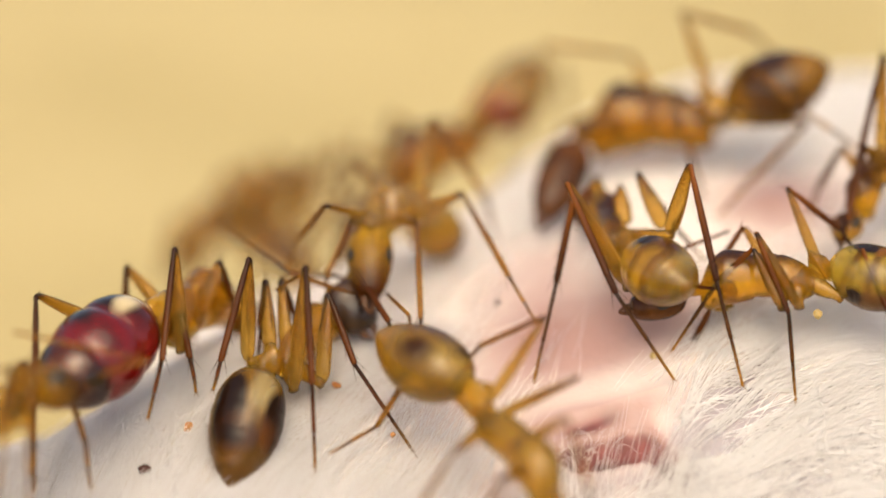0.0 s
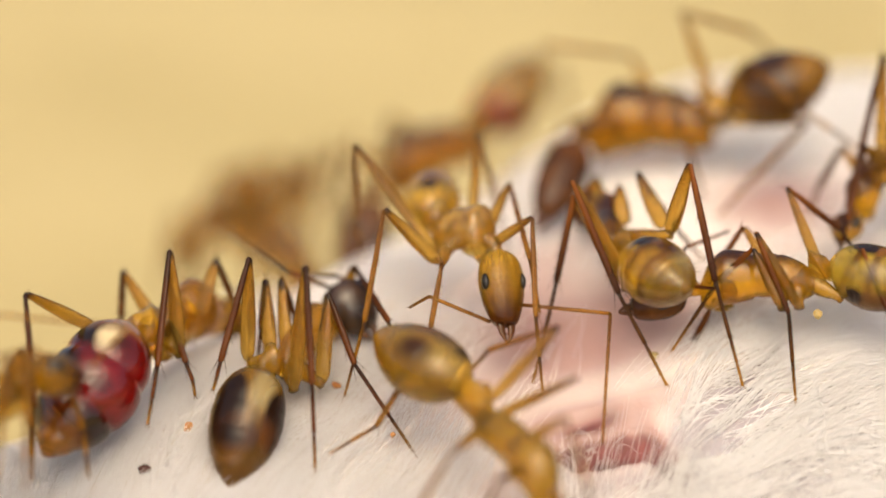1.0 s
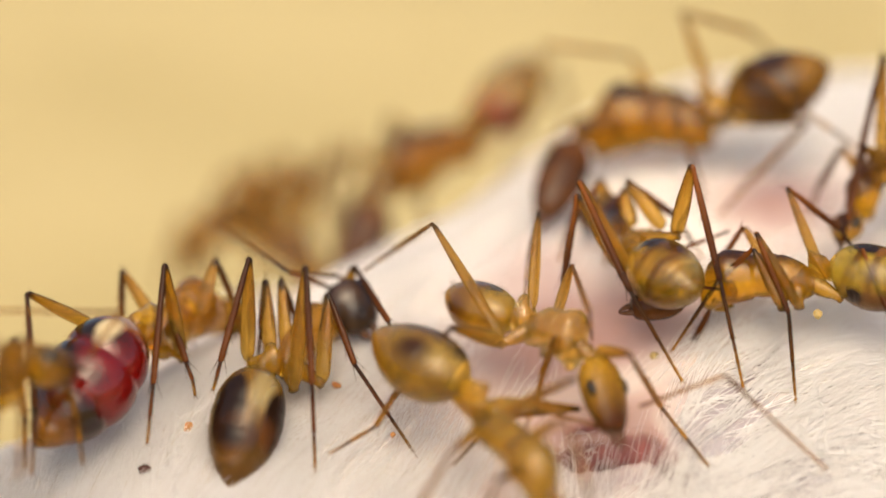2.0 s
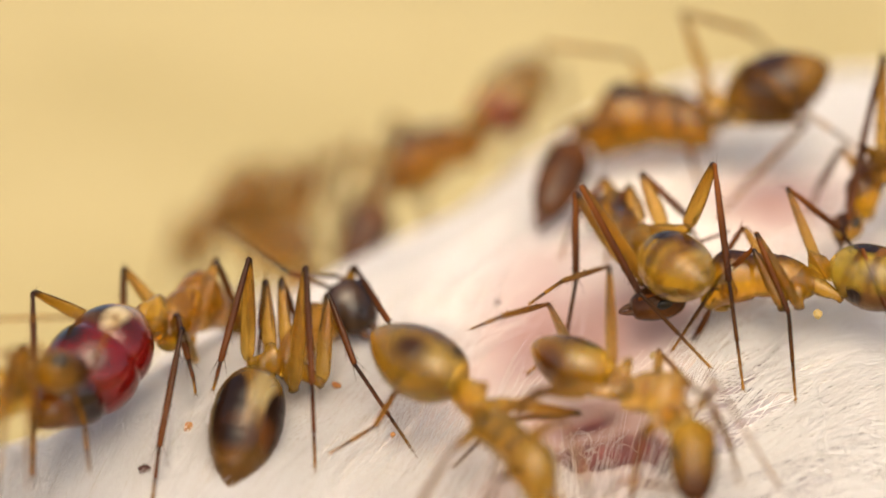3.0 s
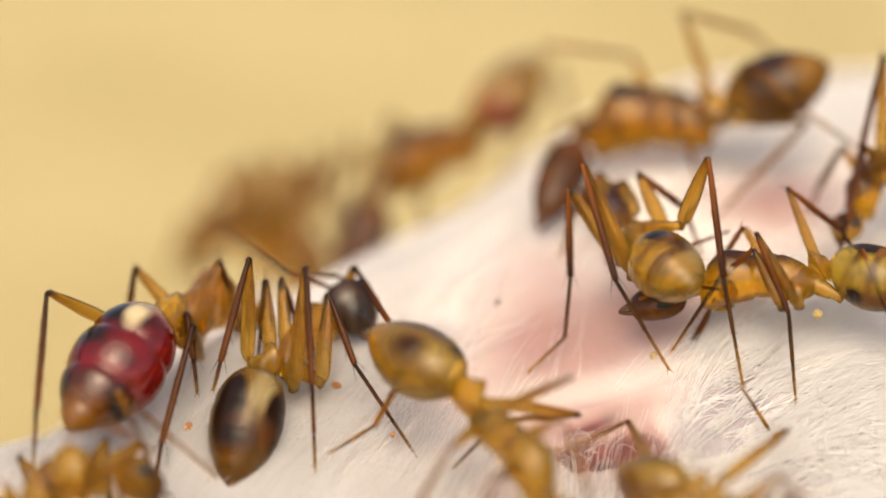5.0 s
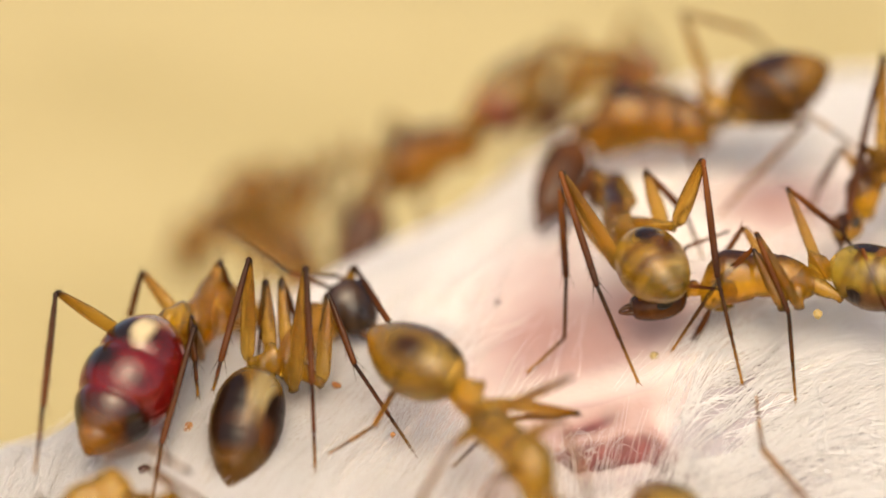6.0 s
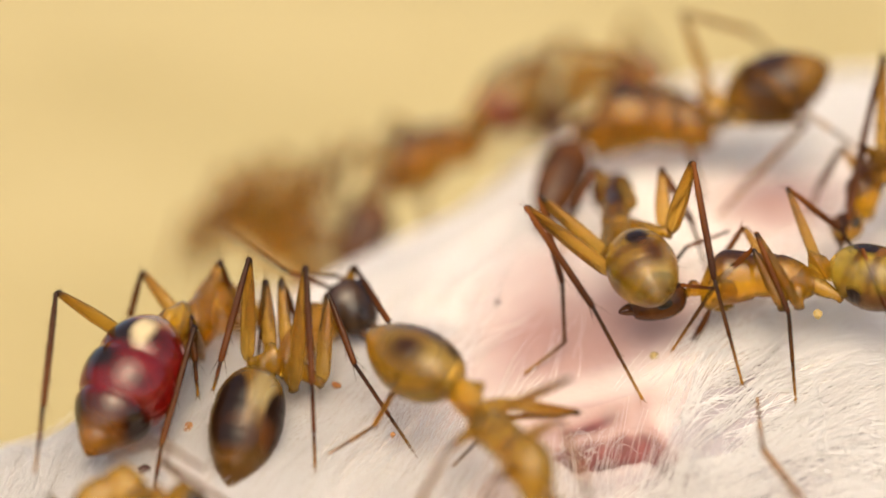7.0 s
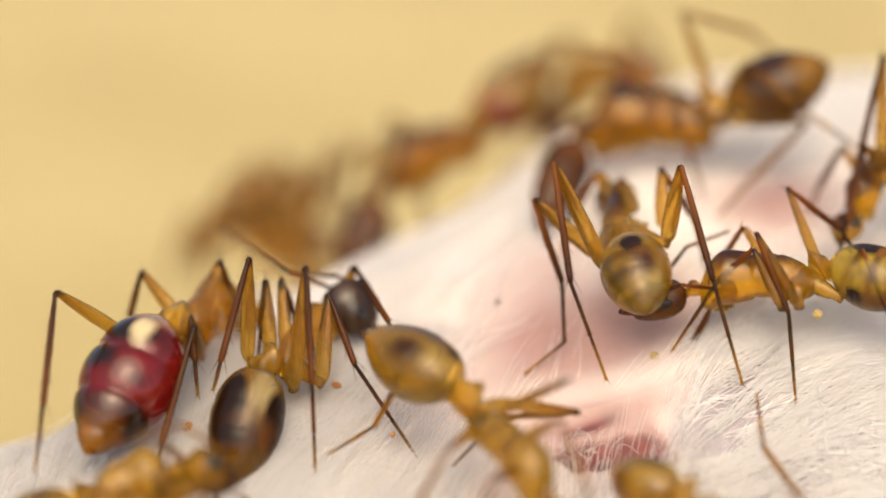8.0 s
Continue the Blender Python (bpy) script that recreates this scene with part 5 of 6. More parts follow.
    # hind leg on the other side
    for t, hip, knee, ankle, toe in (
            (0.0, S(-0.61, 1.08, 3.80), S(-0.26, 3.15, 4.74), S(1.03, 1.23, 4.97), S(1.32, 0.15, 6.14)),
            (0.5, S(0.34, 0.74, 2.40), S(0.61, 2.80, 3.38), S(1.00, 1.51, 5.27), S(1.28, 0.55, 4.00)),
            (1.0, S(0.67, 0.54, 2.20), S(0.83, 2.69, 3.00), S(1.29, 1.09, 4.62), S(1.58, -0.39, 5.22)),
            (1.5, S(0.85, -0.25, 1.00), S(1.22, 1.78, 2.02), S(1.35, 0.55, 3.99), S(1.39, -0.38, 2.66)),
            (1.7, S(1.47, -0.95, 0.60), S(1.70, 1.18, 1.43), S(1.81, 0.01, 3.43), S(1.84, -0.91, 2.09))):
        a.leg(3, t, hip, knee, ankle, toe)
    for t, hip, knee, ankle, toe in (
            (2.8, S(3.46, -2.50, -1.40), S(3.46, -0.05, -1.40), S(2.52, -0.70, 0.62), S(1.85, -1.38, -0.69)),
            (3.5, S(4.51, -3.08, -2.40), S(4.26, -0.86, -1.86), S(3.54, -0.91, 0.35), S(2.54, -0.84, -0.92)),
            (4.0, S(5.61, -3.68, -3.00), S(5.97, -1.74, -1.82), S(5.89, -2.93, 0.17), S(4.87, -3.14, -1.07)),
            (4.7, S(5.91, -4.73, -3.90), S(6.97, -3.66, -2.16), S(7.42, -4.07, 0.08), S(6.62, -3.41, -1.16)),
            (5.8, S(5.93, -5.60, -4.30), S(7.50, -5.49, -3.65), S(7.01, -4.36, -2.25), S(6.96, -3.03, -0.85)),
            (8.0, S(5.75, -5.60, -4.30), S(7.50, -5.49, -3.65), S(7.04, -4.36, -2.25), S(6.98, -3.03, -0.85))):
        a.leg(3, t, hip, knee, ankle, toe)
    # middle leg on the other side
    for t, hip, knee, ankle, toe in (
            (0.0, S(-0.78, 0.74, 3.00), S(0.45, 1.30, 2.69), S(1.51, -0.63, 1.27), S(2.28, -1.93, 1.22)),
            (0.5, S(0.60, 0.40, 1.60), S(1.26, 1.52, 2.08), S(1.72, -0.50, 0.48), S(2.14, -1.54, 0.94)),
            (1.0, S(0.99, 0.40, 1.60), S(1.55, 1.52, 2.20), S(1.97, -0.24, 0.31), S(2.31, -2.04, 0.26)),
            (1.5, S(1.49, -0.50, 0.40), S(1.89, 0.53, 1.24), S(2.53, -0.75, -0.96), S(3.12, -1.70, -0.49)),
            (1.7, S(1.92, -1.13, -0.20), S(2.28, 0.08, 0.37), S(2.54, -0.86, -2.05), S(2.53, -1.63, -1.11)),
            (2.8, S(4.31, -2.48, -2.00), S(4.63, -1.88, -0.79), S(5.23, -2.94, -3.10), S(5.80, -3.10, -2.05)),
            (3.5, S(5.70, -3.47, -3.40), S(6.28, -3.09, -2.20), S(5.78, -3.11, -4.77), S(5.38, -3.04, -3.63)),
            (4.0, S(5.81, -3.83, -3.60), S(6.39, -2.62, -3.24), S(6.00, -3.01, -5.80), S(5.42, -3.05, -4.74)),
            (4.7, S(6.11, -5.30, -4.40), S(7.32, -4.15, -4.45), S(7.43, -4.89, -6.96), S(7.58, -5.66, -6.03)),
            (6.0, S(5.96, -6.47, -4.80), S(7.08, -6.40, -5.62), S(7.31, -7.12, -8.13), S(7.50, -8.01, -7.33)),
            (8.0, S(5.96, -6.23, -4.80), S(7.08, -6.17, -5.62), S(7.31, -7.01, -8.09), S(7.51, -7.89, -7.29))):
        a.leg(4, t, hip, knee, ankle, toe)
    # front leg
    for t, hip, knee, ankle, toe in (
            (0.0, S(-1.60, 0.60, 2.20), S(-2.54, 0.82, 2.17), S(-2.69, -0.65, 2.15), S(-2.64, -1.80, 1.11)),
            (0.5, S(-0.46, -0.05, 0.80), S(-0.54, -0.18, 0.26), S(-0.59, -1.65, 0.23), S(-0.88, -3.19, 0.17)),
            (1.0, S(0.08, 0.01, 0.60), S(-0.03, -0.37, 0.20), S(-0.28, -1.77, 0.00), S(-0.88, -3.19, 0.20)),
            (1.5, S(0.84, -1.32, -0.40), S(0.83, -1.12, -0.93), S(0.98, -2.52, -0.64), S(0.89, -3.61, -1.75)),
            (1.7, S(1.84, -1.63, -1.00), S(1.83, -1.30, -1.46), S(1.53, -2.63, -1.01), S(1.19, -3.58, -2.20)),
            (2.8, S(4.26, -3.68, -2.90), S(3.99, -3.85, -3.36), S(3.64, -5.16, -2.89), S(3.34, -5.92, -4.21)),
            (3.5, S(5.06, -4.25, -3.80), S(4.91, -4.34, -4.33), S(5.26, -5.49, -3.54), S(4.99, -6.23, -4.88)),
            (4.7, S(5.82, -5.86, -5.00), S(5.54, -5.94, -5.48), S(5.46, -7.30, -5.01), S(5.25, -7.98, -6.39)),
            (8.0, S(5.69, -6.44, -5.20), S(5.41, -6.52, -5.68), S(5.33, -7.87, -5.20), S(5.12, -8.56, -6.58))):
        a.leg(5, t, hip, knee, ankle, toe)
    for t, p, q, r in (
            (0.0, S(-2.07, -1.03, 1.50), S(-2.89, -0.76, 1.00), S(-3.29, -1.02, 1.20)), (0.5, S(0.59, -1.40, 0.50), S(-0.31, -1.14, 0.40), S(-0.82, -1.53, 0.60)),
            (1.0, S(1.07, -1.65, 0.20), S(-0.31, -1.07, 0.00), S(-0.76, -1.33, 0.40)), (1.5, S(1.78, -2.76, -1.00), S(0.96, -2.13, -1.00), S(0.20, -2.01, -0.60)),
            (1.7, S(2.82, -3.49, -1.70), S(1.83, -3.12, -1.60), S(0.95, -3.12, -1.40)), (2.8, S(5.08, -4.99, -3.60), S(3.86, -4.75, -3.60), S(3.38, -5.37, -3.40)),
            (4.0, S(6.05, -6.32, -5.20), S(4.97, -6.20, -5.20), S(4.50, -6.82, -5.00)), (8.0, S(5.93, -7.92, -5.90), S(4.93, -7.80, -5.90), S(4.46, -8.41, -5.80))):
        a.feeler(0, t, p, q, r)
    for t, p, q, r in (
            (0.0, S(-1.29, -1.03, 1.50), S(-0.75, -1.50, -0.40), S(-0.70, -1.95, -3.20)), (0.5, S(1.23, -1.10, 0.50), S(1.95, -0.05, 1.90), S(2.60, 1.20, -0.50)),
            (1.0, S(1.81, -1.27, 0.30), S(3.79, -1.46, 0.20), S(3.56, -4.27, -1.00)), (1.5, S(2.47, -2.51, -1.00), S(4.05, -1.19, -0.90), S(4.84, -4.00, -1.40)),
            (1.7, S(3.69, -3.11, -1.80), S(5.63, -2.73, -1.80), S(7.58, -4.62, -1.60)), (2.8, S(5.70, -4.39, -3.40), S(5.56, -3.16, -3.60), S(6.20, -4.16, -3.20)),
            (4.0, S(6.40, -6.20, -5.20), S(7.60, -5.72, -5.20), S(8.34, -6.46, -5.00)), (8.0, S(6.35, -7.80, -5.90), S(7.53, -7.33, -5.90), S(8.25, -8.05, -5.80))):
        a.feeler(1, t, p, q, r)
    a.run(0.1)


def swollen():
    a = Act(ant_b)
    for t, g0, g1 in ((0.0, S(-6.76, -1.37, 0.20), S(-8.59, -3.10, -1.90)), (0.5, S(-7.01, -1.68, 0.20), S(-8.78, -4.48, -1.40)), (1.0, S(-7.09, -1.71, 0.20), S(-8.93, -4.63, -1.40)),
                      (1.7, S(-7.11, -1.69, 0.20), S(-9.05, -4.50, -1.50)), (2.8, S(-6.96, -1.55, 0.20), S(-9.12, -4.09, -1.60)), (3.5, S(-6.73, -1.20, 0.20), S(-8.96, -3.51, -1.80)),
                      (4.0, S(-6.70, -1.33, 0.20), S(-8.94, -3.13, -2.00)), (4.7, S(-6.54, -1.34, 0.20), S(-8.45, -3.75, -1.90)), (5.8, S(-6.37, -1.60, 0.20), S(-7.92, -4.54, -1.50)),
                      (8.0, S(-6.37, -1.60, 0.20), S(-7.92, -4.54, -1.50))):
        near = g0 + (ant_b.rest["thorax"][0] - ant_b.rest["gaster"][0])
        a.stand(t, (near, ant_b.rest["thorax"][1] + (g0 - ant_b.rest["gaster"][0]) * 0.6), (g0, g1), ant_b.rest["head"])
    for t, hip, knee, ankle, toe in (
            (0.0, S(-7.62, -1.78, 0.40), S(-8.99, -0.90, -0.40), S(-9.00, -3.50, -1.90), S(-9.06, -4.91, -2.00)), (1.0, S(-7.94, -1.78, 0.40), S(-9.14, -0.91, -0.40), S(-9.00, -3.50, -1.90), S(-9.06, -4.91, -2.00)),
            (1.7, S(-7.94, -1.78, 0.40), S(-9.14, -0.90, -0.40), S(-9.00, -3.50, -1.90), S(-9.06, -4.91, -2.00)), (2.8, S(-7.81, -1.72, 0.40), S(-8.98, -0.93, -0.50), S(-9.00, -3.50, -1.90), S(-9.06, -4.91, -2.00)),
            (4.0, S(-7.62, -1.59, 0.40), S(-8.96, -0.93, -0.50), S(-9.00, -3.50, -1.90), S(-9.06, -4.91, -2.00)), (4.7, S(-7.49, -1.65, 0.40), S(-8.82, -0.95, -0.60), S(-9.00, -3.50, -1.90), S(-9.06, -4.91, -2.00)),
            (5.8, S(-7.30, -1.91, 0.40), S(-8.69, -0.95, -0.60), S(-8.84, -3.48, -1.80), S(-8.99, -4.91, -2.00)), (8.0, S(-7.30, -1.91, 0.40), S(-8.69, -0.95, -0.60), S(-8.84, -3.48, -1.80), S(-8.99, -4.91, -2.00))):
        a.leg(0, t, hip, knee, ankle, toe)
    for t, hip, knee, ankle, toe in (
            (0.0, S(-5.95, -2.36, 0.60), S(-6.09, 0.04, 0.20), S(-6.29, -2.51, -0.80), S(-6.60, -3.83, -0.90)), (1.0, S(-5.98, -2.40, 0.60), S(-6.18, -0.03, 0.20), S(-6.40, -2.64, -0.65), S(-6.58, -3.77, -0.80)),
            (1.7, S(-6.01, -2.42, 0.60), S(-6.24, -0.04, 0.20), S(-6.52, -2.64, -0.65), S(-6.62, -3.77, -0.80)), (2.8, S(-5.80, -2.60, 1.90), S(-5.97, -1.89, -0.40), S(-6.35, -4.34, -1.00), S(-6.47, -5.57, -1.40)),
            (3.5, S(-5.67, -2.53, 1.90), S(-5.77, -1.87, -0.40), S(-6.30, -4.34, -1.00), S(-6.47, -5.57, -1.40)), (5.8, S(-5.64, -2.53, 1.90), S(-5.59, -1.74, -0.40), S(-6.28, -4.34, -1.00), S(-6.45, -5.57, -1.40)),
            (8.0, S(-5.64, -2.53, 1.90), S(-5.59, -1.74, -0.40), S(-6.28, -4.34, -1.00), S(-6.45, -5.57, -1.40))):
        a.leg(1, t, hip, knee, ankle, toe)
    for t, knee in ((0.0, S(-5.26, -0.22, 1.60)), (1.0, S(-5.56, -0.38, 1.60)), (1.7, S(-5.58, -0.42, 1.60)), (2.8, S(-5.65, -0.61, 1.60)), (3.5, S(-5.41, -0.31, 1.60)), (6.0, S(-5.23, -0.25, 1.60)), (8.0, S(-5.23, -0.25, 1.60))):
        a.leg(2, t, S(-5.63, -1.55, 1.70), knee, S(-4.88, -1.17, 2.20), S(-4.65, -2.09, 2.40))
    a.run(0.2)


def near_walker():
    a = Act(ant_c)
    for t, t0, t1, h0, h1 in (
            (0.0, S(-10.69, -4.27, -3.40), S(-9.12, -3.30, -3.20), S(-8.94, -3.05, -3.20), S(-7.61, -3.06, -3.00)), (1.0, S(-10.69, -4.02, -3.40), S(-9.18, -2.99, -3.20), S(-9.00, -2.78, -3.20), S(-7.67, -2.79, -3.00)),
            (1.7, S(-10.81, -3.90, -3.40), S(-9.37, -2.69, -3.20), S(-9.18, -2.50, -3.20), S(-7.79, -2.57, -3.00)), (2.8, S(-10.57, -4.02, -3.40), S(-9.06, -3.05, -3.20), S(-8.88, -2.93, -3.20), S(-7.55, -2.82, -3.00)),
            (3.5, S(-10.69, -3.66, -3.40), S(-9.25, -2.56, -3.20), S(-9.06, -2.38, -3.20), S(-7.67, -2.20, -3.00)), (4.0, S(-9.83, -4.39, -3.40), S(-8.27, -3.48, -3.20), S(-8.02, -3.32, -3.20), S(-6.36, -4.03, -2.80)),
            (4.7, S(-9.34, -4.88, -3.40), S(-7.47, -4.10, -3.20), S(-7.19, -4.06, -3.20), S(-5.41, -4.89, -2.80))):
        a.stand(t, (t0, t1), (t0 + S(-0.2, -0.1, -0.0) - S(0, 0, 0), t0 + S(-2.2, -0.8, -0.2) - S(0, 0, 0)), (h0, h1))
    for t, t0, t1, h0, h1 in (
            (5.3, S(-8.95, -6.09, -3.60), S(-7.27, -5.37, -3.40), S(-6.96, -5.49, -3.40), S(-5.33, -6.37, -3.10)),
            (5.8, S(-8.47, -5.78, -3.60), S(-6.59, -5.37, -3.40), S(-6.26, -5.61, -3.40), S(-4.84, -6.50, -3.10)), (6.5, S(-8.28, -5.82, -3.60), S(-6.59, -5.37, -3.40), S(-6.31, -5.52, -3.40), S(-4.84, -6.31, -3.10)),
            (7.0, S(-7.98, -5.72, -3.60), S(-6.38, -5.27, -3.40), S(-6.08, -5.37, -3.40), S(-4.65, -6.00, -3.10)), (7.6, S(-8.10, -5.66, -3.60), S(-6.47, -5.19, -3.40), S(-6.16, -5.12, -3.40), S(-4.59, -5.88, -3.10)),
            (8.0, S(-7.58, -5.42, -3.60), S(-5.86, -4.86, -3.40), S(-5.55, -4.62, -3.40), S(-3.80, -5.25, -3.10))):
        a.stand(t, (t0, t1), (t0 + S(-0.2, -0.1, -0.0) - S(0, 0, 0), t0 + S(-2.2, -0.8, -0.2) - S(0, 0, 0)), (h0, h1))
    for t, p, q, r in (
            (0.0, S(-7.52, -2.74, -3.10), S(-6.39, -2.41, -3.20), S(-9.30, -1.80, -3.40)), (0.5, S(-7.58, -2.83, -3.10), S(-6.39, -2.62, -3.20), S(-8.90, -1.76, -3.40)),
            (1.0, S(-7.64, -2.56, -3.10), S(-6.72, -1.58, -3.20), S(-9.17, -1.34, -3.40)), (1.5, S(-7.70, -2.31, -3.10), S(-6.85, -1.21, -3.20), S(-9.66, -1.09, -3.40)),
            (1.7, S(-7.70, -2.31, -3.10), S(-6.90, -1.25, -3.20), S(-9.70, -1.15, -3.40)), (3.0, S(-7.64, -2.44, -3.10), S(-7.05, -1.50, -3.20), S(-9.85, -1.58, -3.40)),
            (3.5, S(-7.58, -2.50, -3.10), S(-6.94, -1.92, -3.20), S(-9.60, -1.43, -3.40)), (4.0, S(-7.00, -3.40, -3.00), S(-7.35, -2.60, -3.20), S(-5.80, -4.10, -2.60)),
            (4.5, S(-7.09, -3.54, -3.00), S(-7.50, -2.16, -3.20), S(-5.30, -4.27, -2.40)), (4.8, S(-6.80, -3.80, -3.00), S(-7.30, -2.50, -3.20), S(-5.10, -4.60, -2.40)),
            (5.8, S(-5.60, -5.50, -3.20), S(-6.70, -4.40, -3.40), S(-4.20, -6.00, -3.00)), (8.0, S(-5.30, -4.95, -3.20), S(-6.20, -4.10, -3.40), S(-3.90, -5.70, -3.00))):
        a.feeler(1, t, p, q, r)
    start = ant_c.rest["thorax"][1]
    for i, g in enumerate(ant_c.legs):
        # each foot stands, then is set forward in its turn
        shift = 0.11 * (i % 3)
        for t in (0.0, 1.0, 1.7, 2.8, 3.5, 4.0, 4.7, 5.3, 5.8, 6.5, 7.0, 8.0):
            d = glide(a.body, t)[1] - start
            e = glide(a.body, max(0.0, t - shift))[1] - start
            p = g["pts"]
            low = (S(0, -0.9, 0) - S(0, 0, 0)) * (1.0 if t > 5 else 0.0)
            a.leg(i, t, p[0] + d, p[1] + d * 0.9 + e * 0.1 + low, p[2] + e + low, p[4] + e + low)
    a.run(0.1)


def shifting():
    a = Act(ant_d)
    for t, g0, g1, t1 in ((0.0, S(4.25, -0.05, 0.90), S(5.42, -0.83, -0.85), S(3.72, 1.08, 4.00)), (1.0, S(4.20, -0.07, 0.90), S(5.36, -0.86, -0.85), S(3.70, 1.08, 4.00)),
                          (1.7, S(4.32, -0.14, 0.90), S(5.48, -0.94, -0.85), S(3.78, 1.02, 4.00)), (2.8, S(4.62, 0.06, 0.90), S(5.78, -0.76, -0.85), S(4.03, 1.06, 4.00)),
                          (3.5, S(4.60, 0.08, 0.90), S(5.76, -0.74, -0.85), S(4.03, 1.11, 4.00)), (4.7, S(4.52, 0.08, 0.90), S(5.62, -0.78, -0.85), S(3.96, 1.29, 4.00)),
                          (5.8, S(4.24, 0.30, 1.00), S(5.27, -1.00, -0.60), S(4.03, 1.49, 4.00)), (6.5, S(4.19, 0.37, 1.00), S(4.86, -1.13, -0.70), S(4.16, 1.55, 4.00)),
                          (7.0, S(4.13, 0.32, 1.00), S(4.78, -1.23, -0.70), S(4.20, 1.49, 4.00)), (8.0, S(4.11, 0.30, 1.00), S(4.46, -1.51, -0.60), S(4.30, 1.29, 4.00))):
        a.stand(t, (g0 + S(-0.25, 0.06, 0.5) - S(0, 0, 0), t1), (g0, g1), (t1 + S(-0.06, 0.12, 0.2) - S(0, 0, 0), t1 + S(-0.4, -0.5, 1.2) - S(0, 0, 0)))
    for t, hip, knee, ankle in ((0.0, S(5.17, 0.34, 0.80), S(5.56, 1.92, -0.30), S(6.15, -0.72, -0.40)), (1.0, S(5.17, 0.34, 0.80), S(5.56, 1.95, -0.30), S(6.12, -0.72, -0.40)),
                                (1.7, S(5.23, 0.27, 0.80), S(5.48, 1.89, -0.30), S(6.17, -0.72, -0.40)), (2.8, S(5.56, 0.46, 0.80), S(6.02, 1.95, -0.30), S(6.43, -0.75, -0.40)),
                                (4.0, S(5.52, 0.53, 0.80), S(5.93, 2.01, -0.30), S(6.36, -0.69, -0.40)), (4.7, S(5.47, 0.55, 0.80), S(5.98, 2.07, -0.30), S(6.33, -0.62, -0.40)),
                                (5.8, S(5.36, 0.53, 0.80), S(5.84, 2.07, -0.30), S(6.20, -0.65, -0.40)), (6.5, S(5.23, 0.46, 0.80), S(5.77, 2.05, -0.30), S(6.12, -0.67, -0.40)),
                                (8.0, S(5.10, 0.14, 0.80), S(5.54, 1.96, -0.30), S(6.07, -0.70, -0.40))):
        a.leg(0, t, hip, knee, ankle, S(6.75, -3.08, -0.30))
    for t, hip, knee, ankle, toe in ((0.0, S(4.19, -0.82, 0.50), S(2.74, 1.51, -0.50), S(3.88, -1.00, -0.60), S(5.23, -2.98, -0.30)), (1.0, S(4.16, -0.82, 0.50), S(2.89, 1.56, -0.50), S(3.94, -1.00, -0.60), S(4.97, -2.94, -0.30)),
                                     (1.7, S(4.29, -0.89, 0.50), S(2.99, 1.60, -0.50), S(4.13, -0.94, -0.60), S(5.20, -3.06, -0.30)), (2.8, S(4.51, -0.69, 0.50), S(2.97, 1.73, -0.50), S(4.38, -1.00, -0.60), S(5.93, -2.63, -0.30)),
                                     (3.5, S(4.51, -0.65, 0.50), S(3.02, 1.85, -0.50), S(4.38, -0.87, -0.60), S(5.80, -2.53, -0.30)), (4.7, S(4.32, -0.57, 0.50), S(3.12, 2.02, -0.50), S(3.98, -0.75, -0.60), S(5.29, -2.72, -0.30)),
                                     (5.8, S(4.19, -0.57, 0.50), S(2.64, 1.79, -0.50), S(3.56, -0.71, -0.60), S(4.72, -3.26, -0.30)), (6.5, S(3.96, -0.60, 0.50), S(2.11, 1.00, -0.50), S(3.21, -1.33, -0.60), S(4.25, -3.95, -0.30)),
                                     (7.0, S(3.90, -0.60, 0.50), S(2.08, 0.90, -0.50), S(3.37, -1.32, -0.60), S(4.69, -3.76, -0.30)), (7.5, S(3.87, -0.63, 0.50), S(2.17, 1.15, -0.50), S(3.18, -1.13, -0.60), S(4.27, -3.55, -0.30)),
                                     (8.0, S(3.70, -0.50, 0.50), S(2.42, 1.62, -0.50), S(2.86, -0.75, -0.60), S(3.76, -3.17, -0.30))):
        a.leg(1, t, hip, knee, ankle, toe)
    for t, hip, knee, ankle, heel, toe in ((0.0, S(4.03, -0.51, 1.20), S(2.97, 1.18, 1.00), S(2.60, -0.76, 1.20), S(2.30, -2.06, 1.10), S(2.04, -3.21, 0.90)), (1.0, S(4.03, -0.51, 1.20), S(2.95, 1.24, 1.00), S(2.60, -0.76, 1.20), S(2.30, -2.06, 1.10), S(2.01, -3.21, 0.90)),
                                           (1.7, S(4.09, -0.51, 1.20), S(3.05, 1.11, 1.00), S(2.67, -0.76, 1.20), S(2.54, -2.06, 1.20), S(2.28, -2.83, 1.10)), (2.8, S(4.22, -0.38, 1.20), S(3.13, 1.18, 1.00), S(3.03, -0.76, 1.20), S(2.83, -1.93, 1.30), S(2.28, -2.58, 1.20)),
                                           (4.0, S(4.16, -0.25, 1.20), S(3.08, 1.28, 1.00), S(3.00, -0.70, 1.20), S(2.81, -2.00, 1.30), S(2.23, -2.58, 1.20)), (5.8, S(3.96, -0.25, 1.20), S(2.82, 1.50, 1.00), S(2.85, -0.63, 1.20), S(2.79, -2.00, 1.30), S(2.23, -2.55, 1.20))):
        a.leg(2, t, hip, knee, ankle, heel, toe)
    for t, hip, knee, ankle, heel, toe in ((6.5, S(3.83, -0.12, 1.20), S(2.73, 1.24, 1.00), S(2.75, -0.76, 1.20), S(2.79, -2.00, 1.30), S(2.23, -2.58, 1.20)), (8.0, S(3.57, -0.18, 1.20), S(2.60, 0.92, 1.00), S(2.73, -0.76, 1.20), S(2.78, -2.02, 1.30), S(2.23, -2.58, 1.20))):
        a.leg(2, t, hip, knee, ankle, heel, toe)
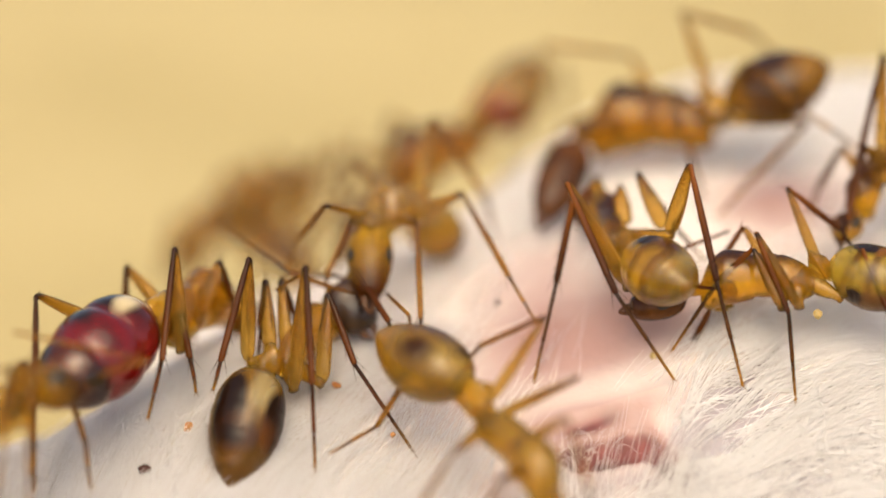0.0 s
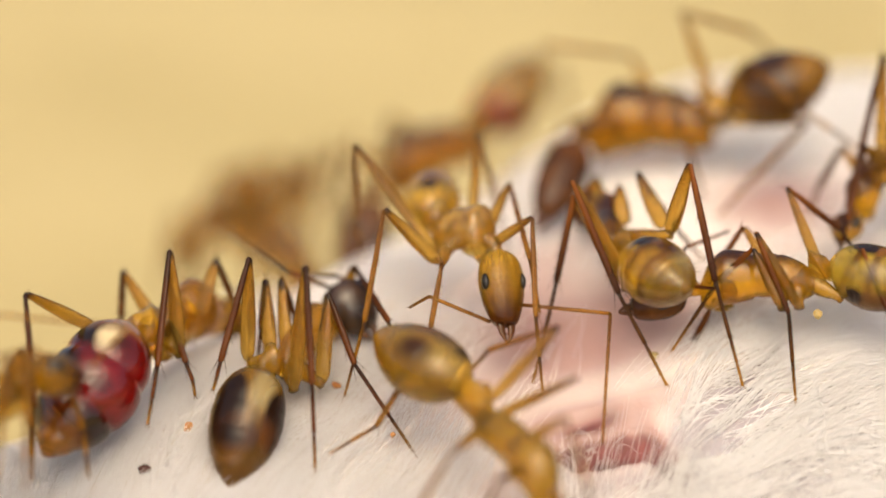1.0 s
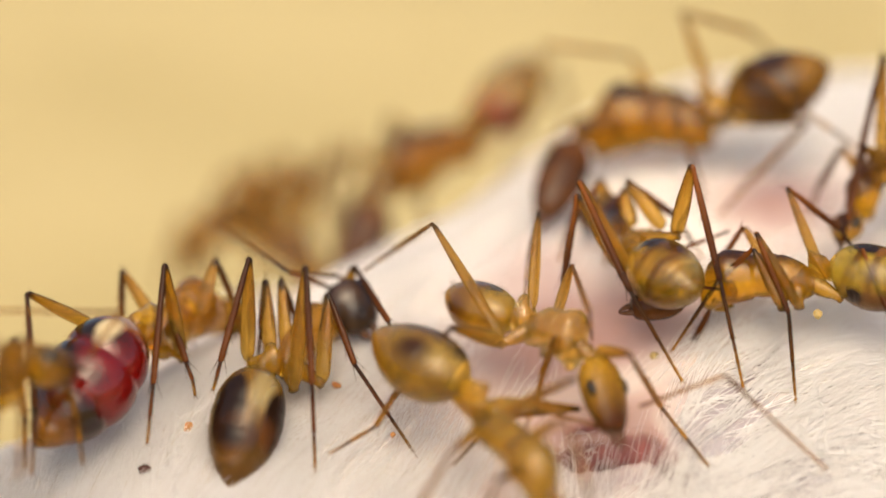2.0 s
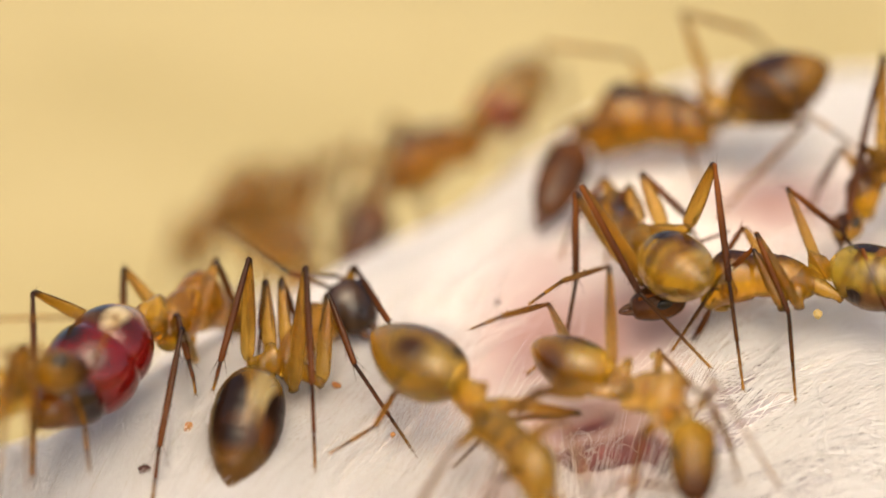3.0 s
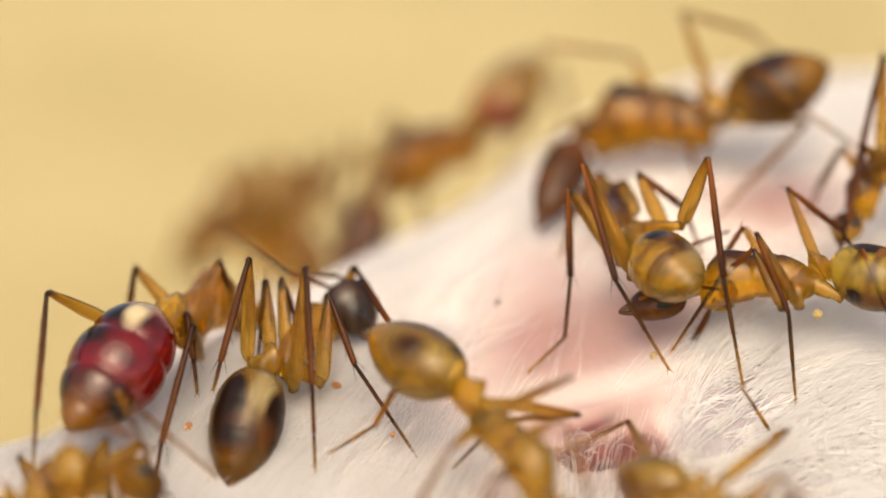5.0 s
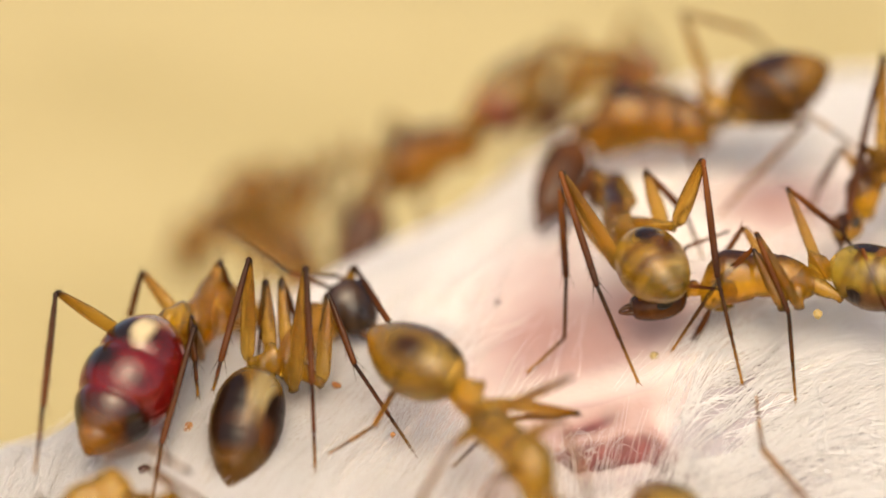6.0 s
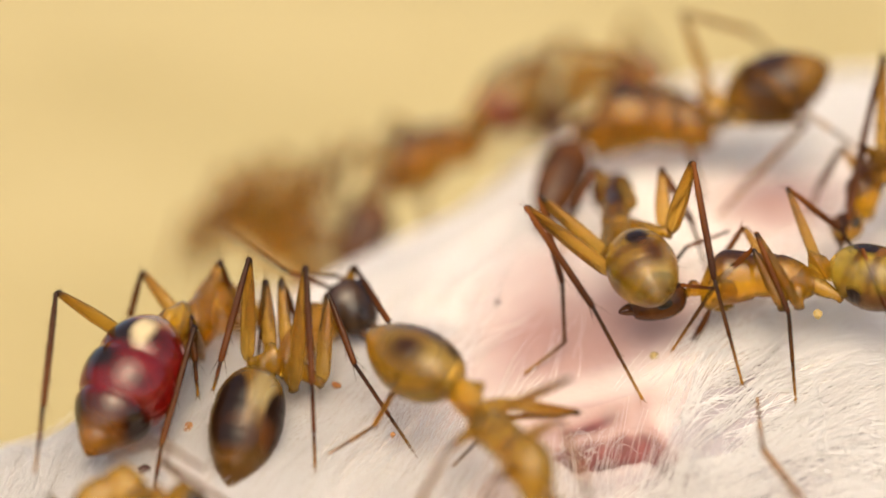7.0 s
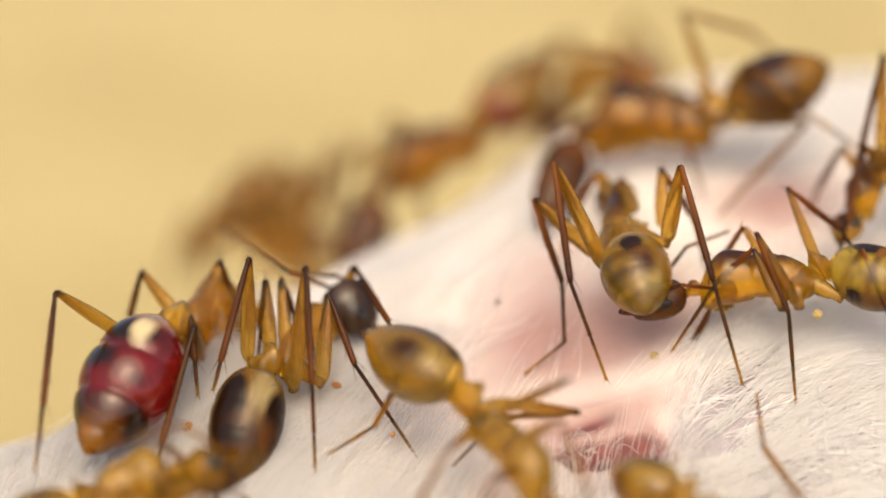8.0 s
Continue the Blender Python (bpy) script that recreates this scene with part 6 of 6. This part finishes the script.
    for t, knee, ankle in ((0.0, S(4.49, 1.71, 1.80), S(5.33, 0.60, 2.40)), (1.0, S(4.49, 1.74, 1.80), S(5.31, 0.60, 2.40)), (1.7, S(4.12, 1.60, 1.80), S(5.33, 0.74, 2.40)), (2.8, S(4.28, 1.71, 1.80), S(5.66, 0.74, 2.40)),
                           (4.7, S(4.41, 1.90, 1.80), S(5.64, 0.93, 2.40)), (5.8, S(4.64, 1.97, 1.80), S(5.60, 0.91, 2.40)), (6.5, S(4.71, 2.04, 1.80), S(5.76, 0.60, 2.40)), (8.0, S(4.81, 1.94, 1.80), S(5.86, 0.67, 2.40))):
        a.leg(3, t, S(5.10, 0.47, 1.80), knee, ankle, S(6.09, -0.25, 2.80))
    a.run(0.1)


def stretching():
    a = Act(ant_f)
    r = ant_f.rest
    for t, du, dv in ((0.0, 0.05, 0.0), (1.5, 0.0, 0.0), (3.5, -0.05, 0.02), (5.0, -0.08, 0.06), (8.0, -0.12, 0.0)):
        d = S(du, dv, 0) - S(0, 0, 0)
        a.stand(t, [p + d for p in r["thorax"]], [p + d * 1.4 for p in r["gaster"]], [p + d for p in r["head"]])
    for t, knee, ankle, toe in ((0.0, S(2.55, -1.37, -2.60), S(0.83, -2.14, -1.60), S(-0.05, -3.13, -1.20)), (0.9, S(2.45, -1.84, -2.60), S(0.98, -2.06, -1.60), S(0.08, -3.13, -1.20)),
                                (1.2, S(2.66, -2.45, -2.80), S(1.10, -2.86, -1.80), S(0.33, -3.63, -1.40)), (1.5, S(2.72, -2.96, -3.00), S(1.26, -3.67, -1.80), S(0.58, -4.37, -1.50)),
                                (8.0, S(2.66, -3.06, -3.00), S(1.26, -3.73, -1.80), S(0.58, -4.44, -1.50))):
        a.leg(1, t, S(1.00, -3.34, -2.70), knee, ankle, toe)
    a.run(0.2)


def climbing():
    a = Act(ant_n)
    r = ant_n.rest
    for t, f in ((0.0, 1.0), (4.8, 1.0), (5.2, 0.6), (5.7, 0.05), (6.2, 0.0), (6.9, 0.03), (7.4, -0.01), (8.0, 0.02)):
        d = (S(1.0, -3.0, 6.0) - S(0, 0, 0)) * f
        a.stand(t, [p + d for p in r["thorax"]], [p + d for p in r["gaster"]], [p + d for p in r["head"]])
        for i, g in enumerate(ant_n.legs):
            e = d if f > 0.2 else d * 0.4
            p = g["pts"]
            a.leg(i, t, p[0] + d, p[1] + d * 0.6 + e * 0.4, p[2] + e, p[4] + e)
    a.run(0.2)


def swaying(ant, amount, seed):
    """Small restless shifts of an ant whose feet stay put."""
    rng = random.Random(seed)
    a = Act(ant)
    r = ant.rest
    t = 0.0
    while t < 8.5:
        d = (S(rng.uniform(-1, 1), rng.uniform(-0.6, 0.6), rng.uniform(-0.5, 0.5)) - S(0, 0, 0)) * amount
        a.stand(t, [p + d for p in r["thorax"]], [p + d * 1.3 for p in r["gaster"]], [p + d * 0.8 for p in r["head"]])
        t += rng.uniform(0.6, 1.1)
    a.run(0.2)


def motions():
    walker()
    swollen()
    near_walker()
    shifting()
    stretching()
    climbing()
    swaying(ant_k, 0.35, 4)
    swaying(ant_l, 0.25, 9)
    swaying(ant_j, 0.06, 2)


motions()
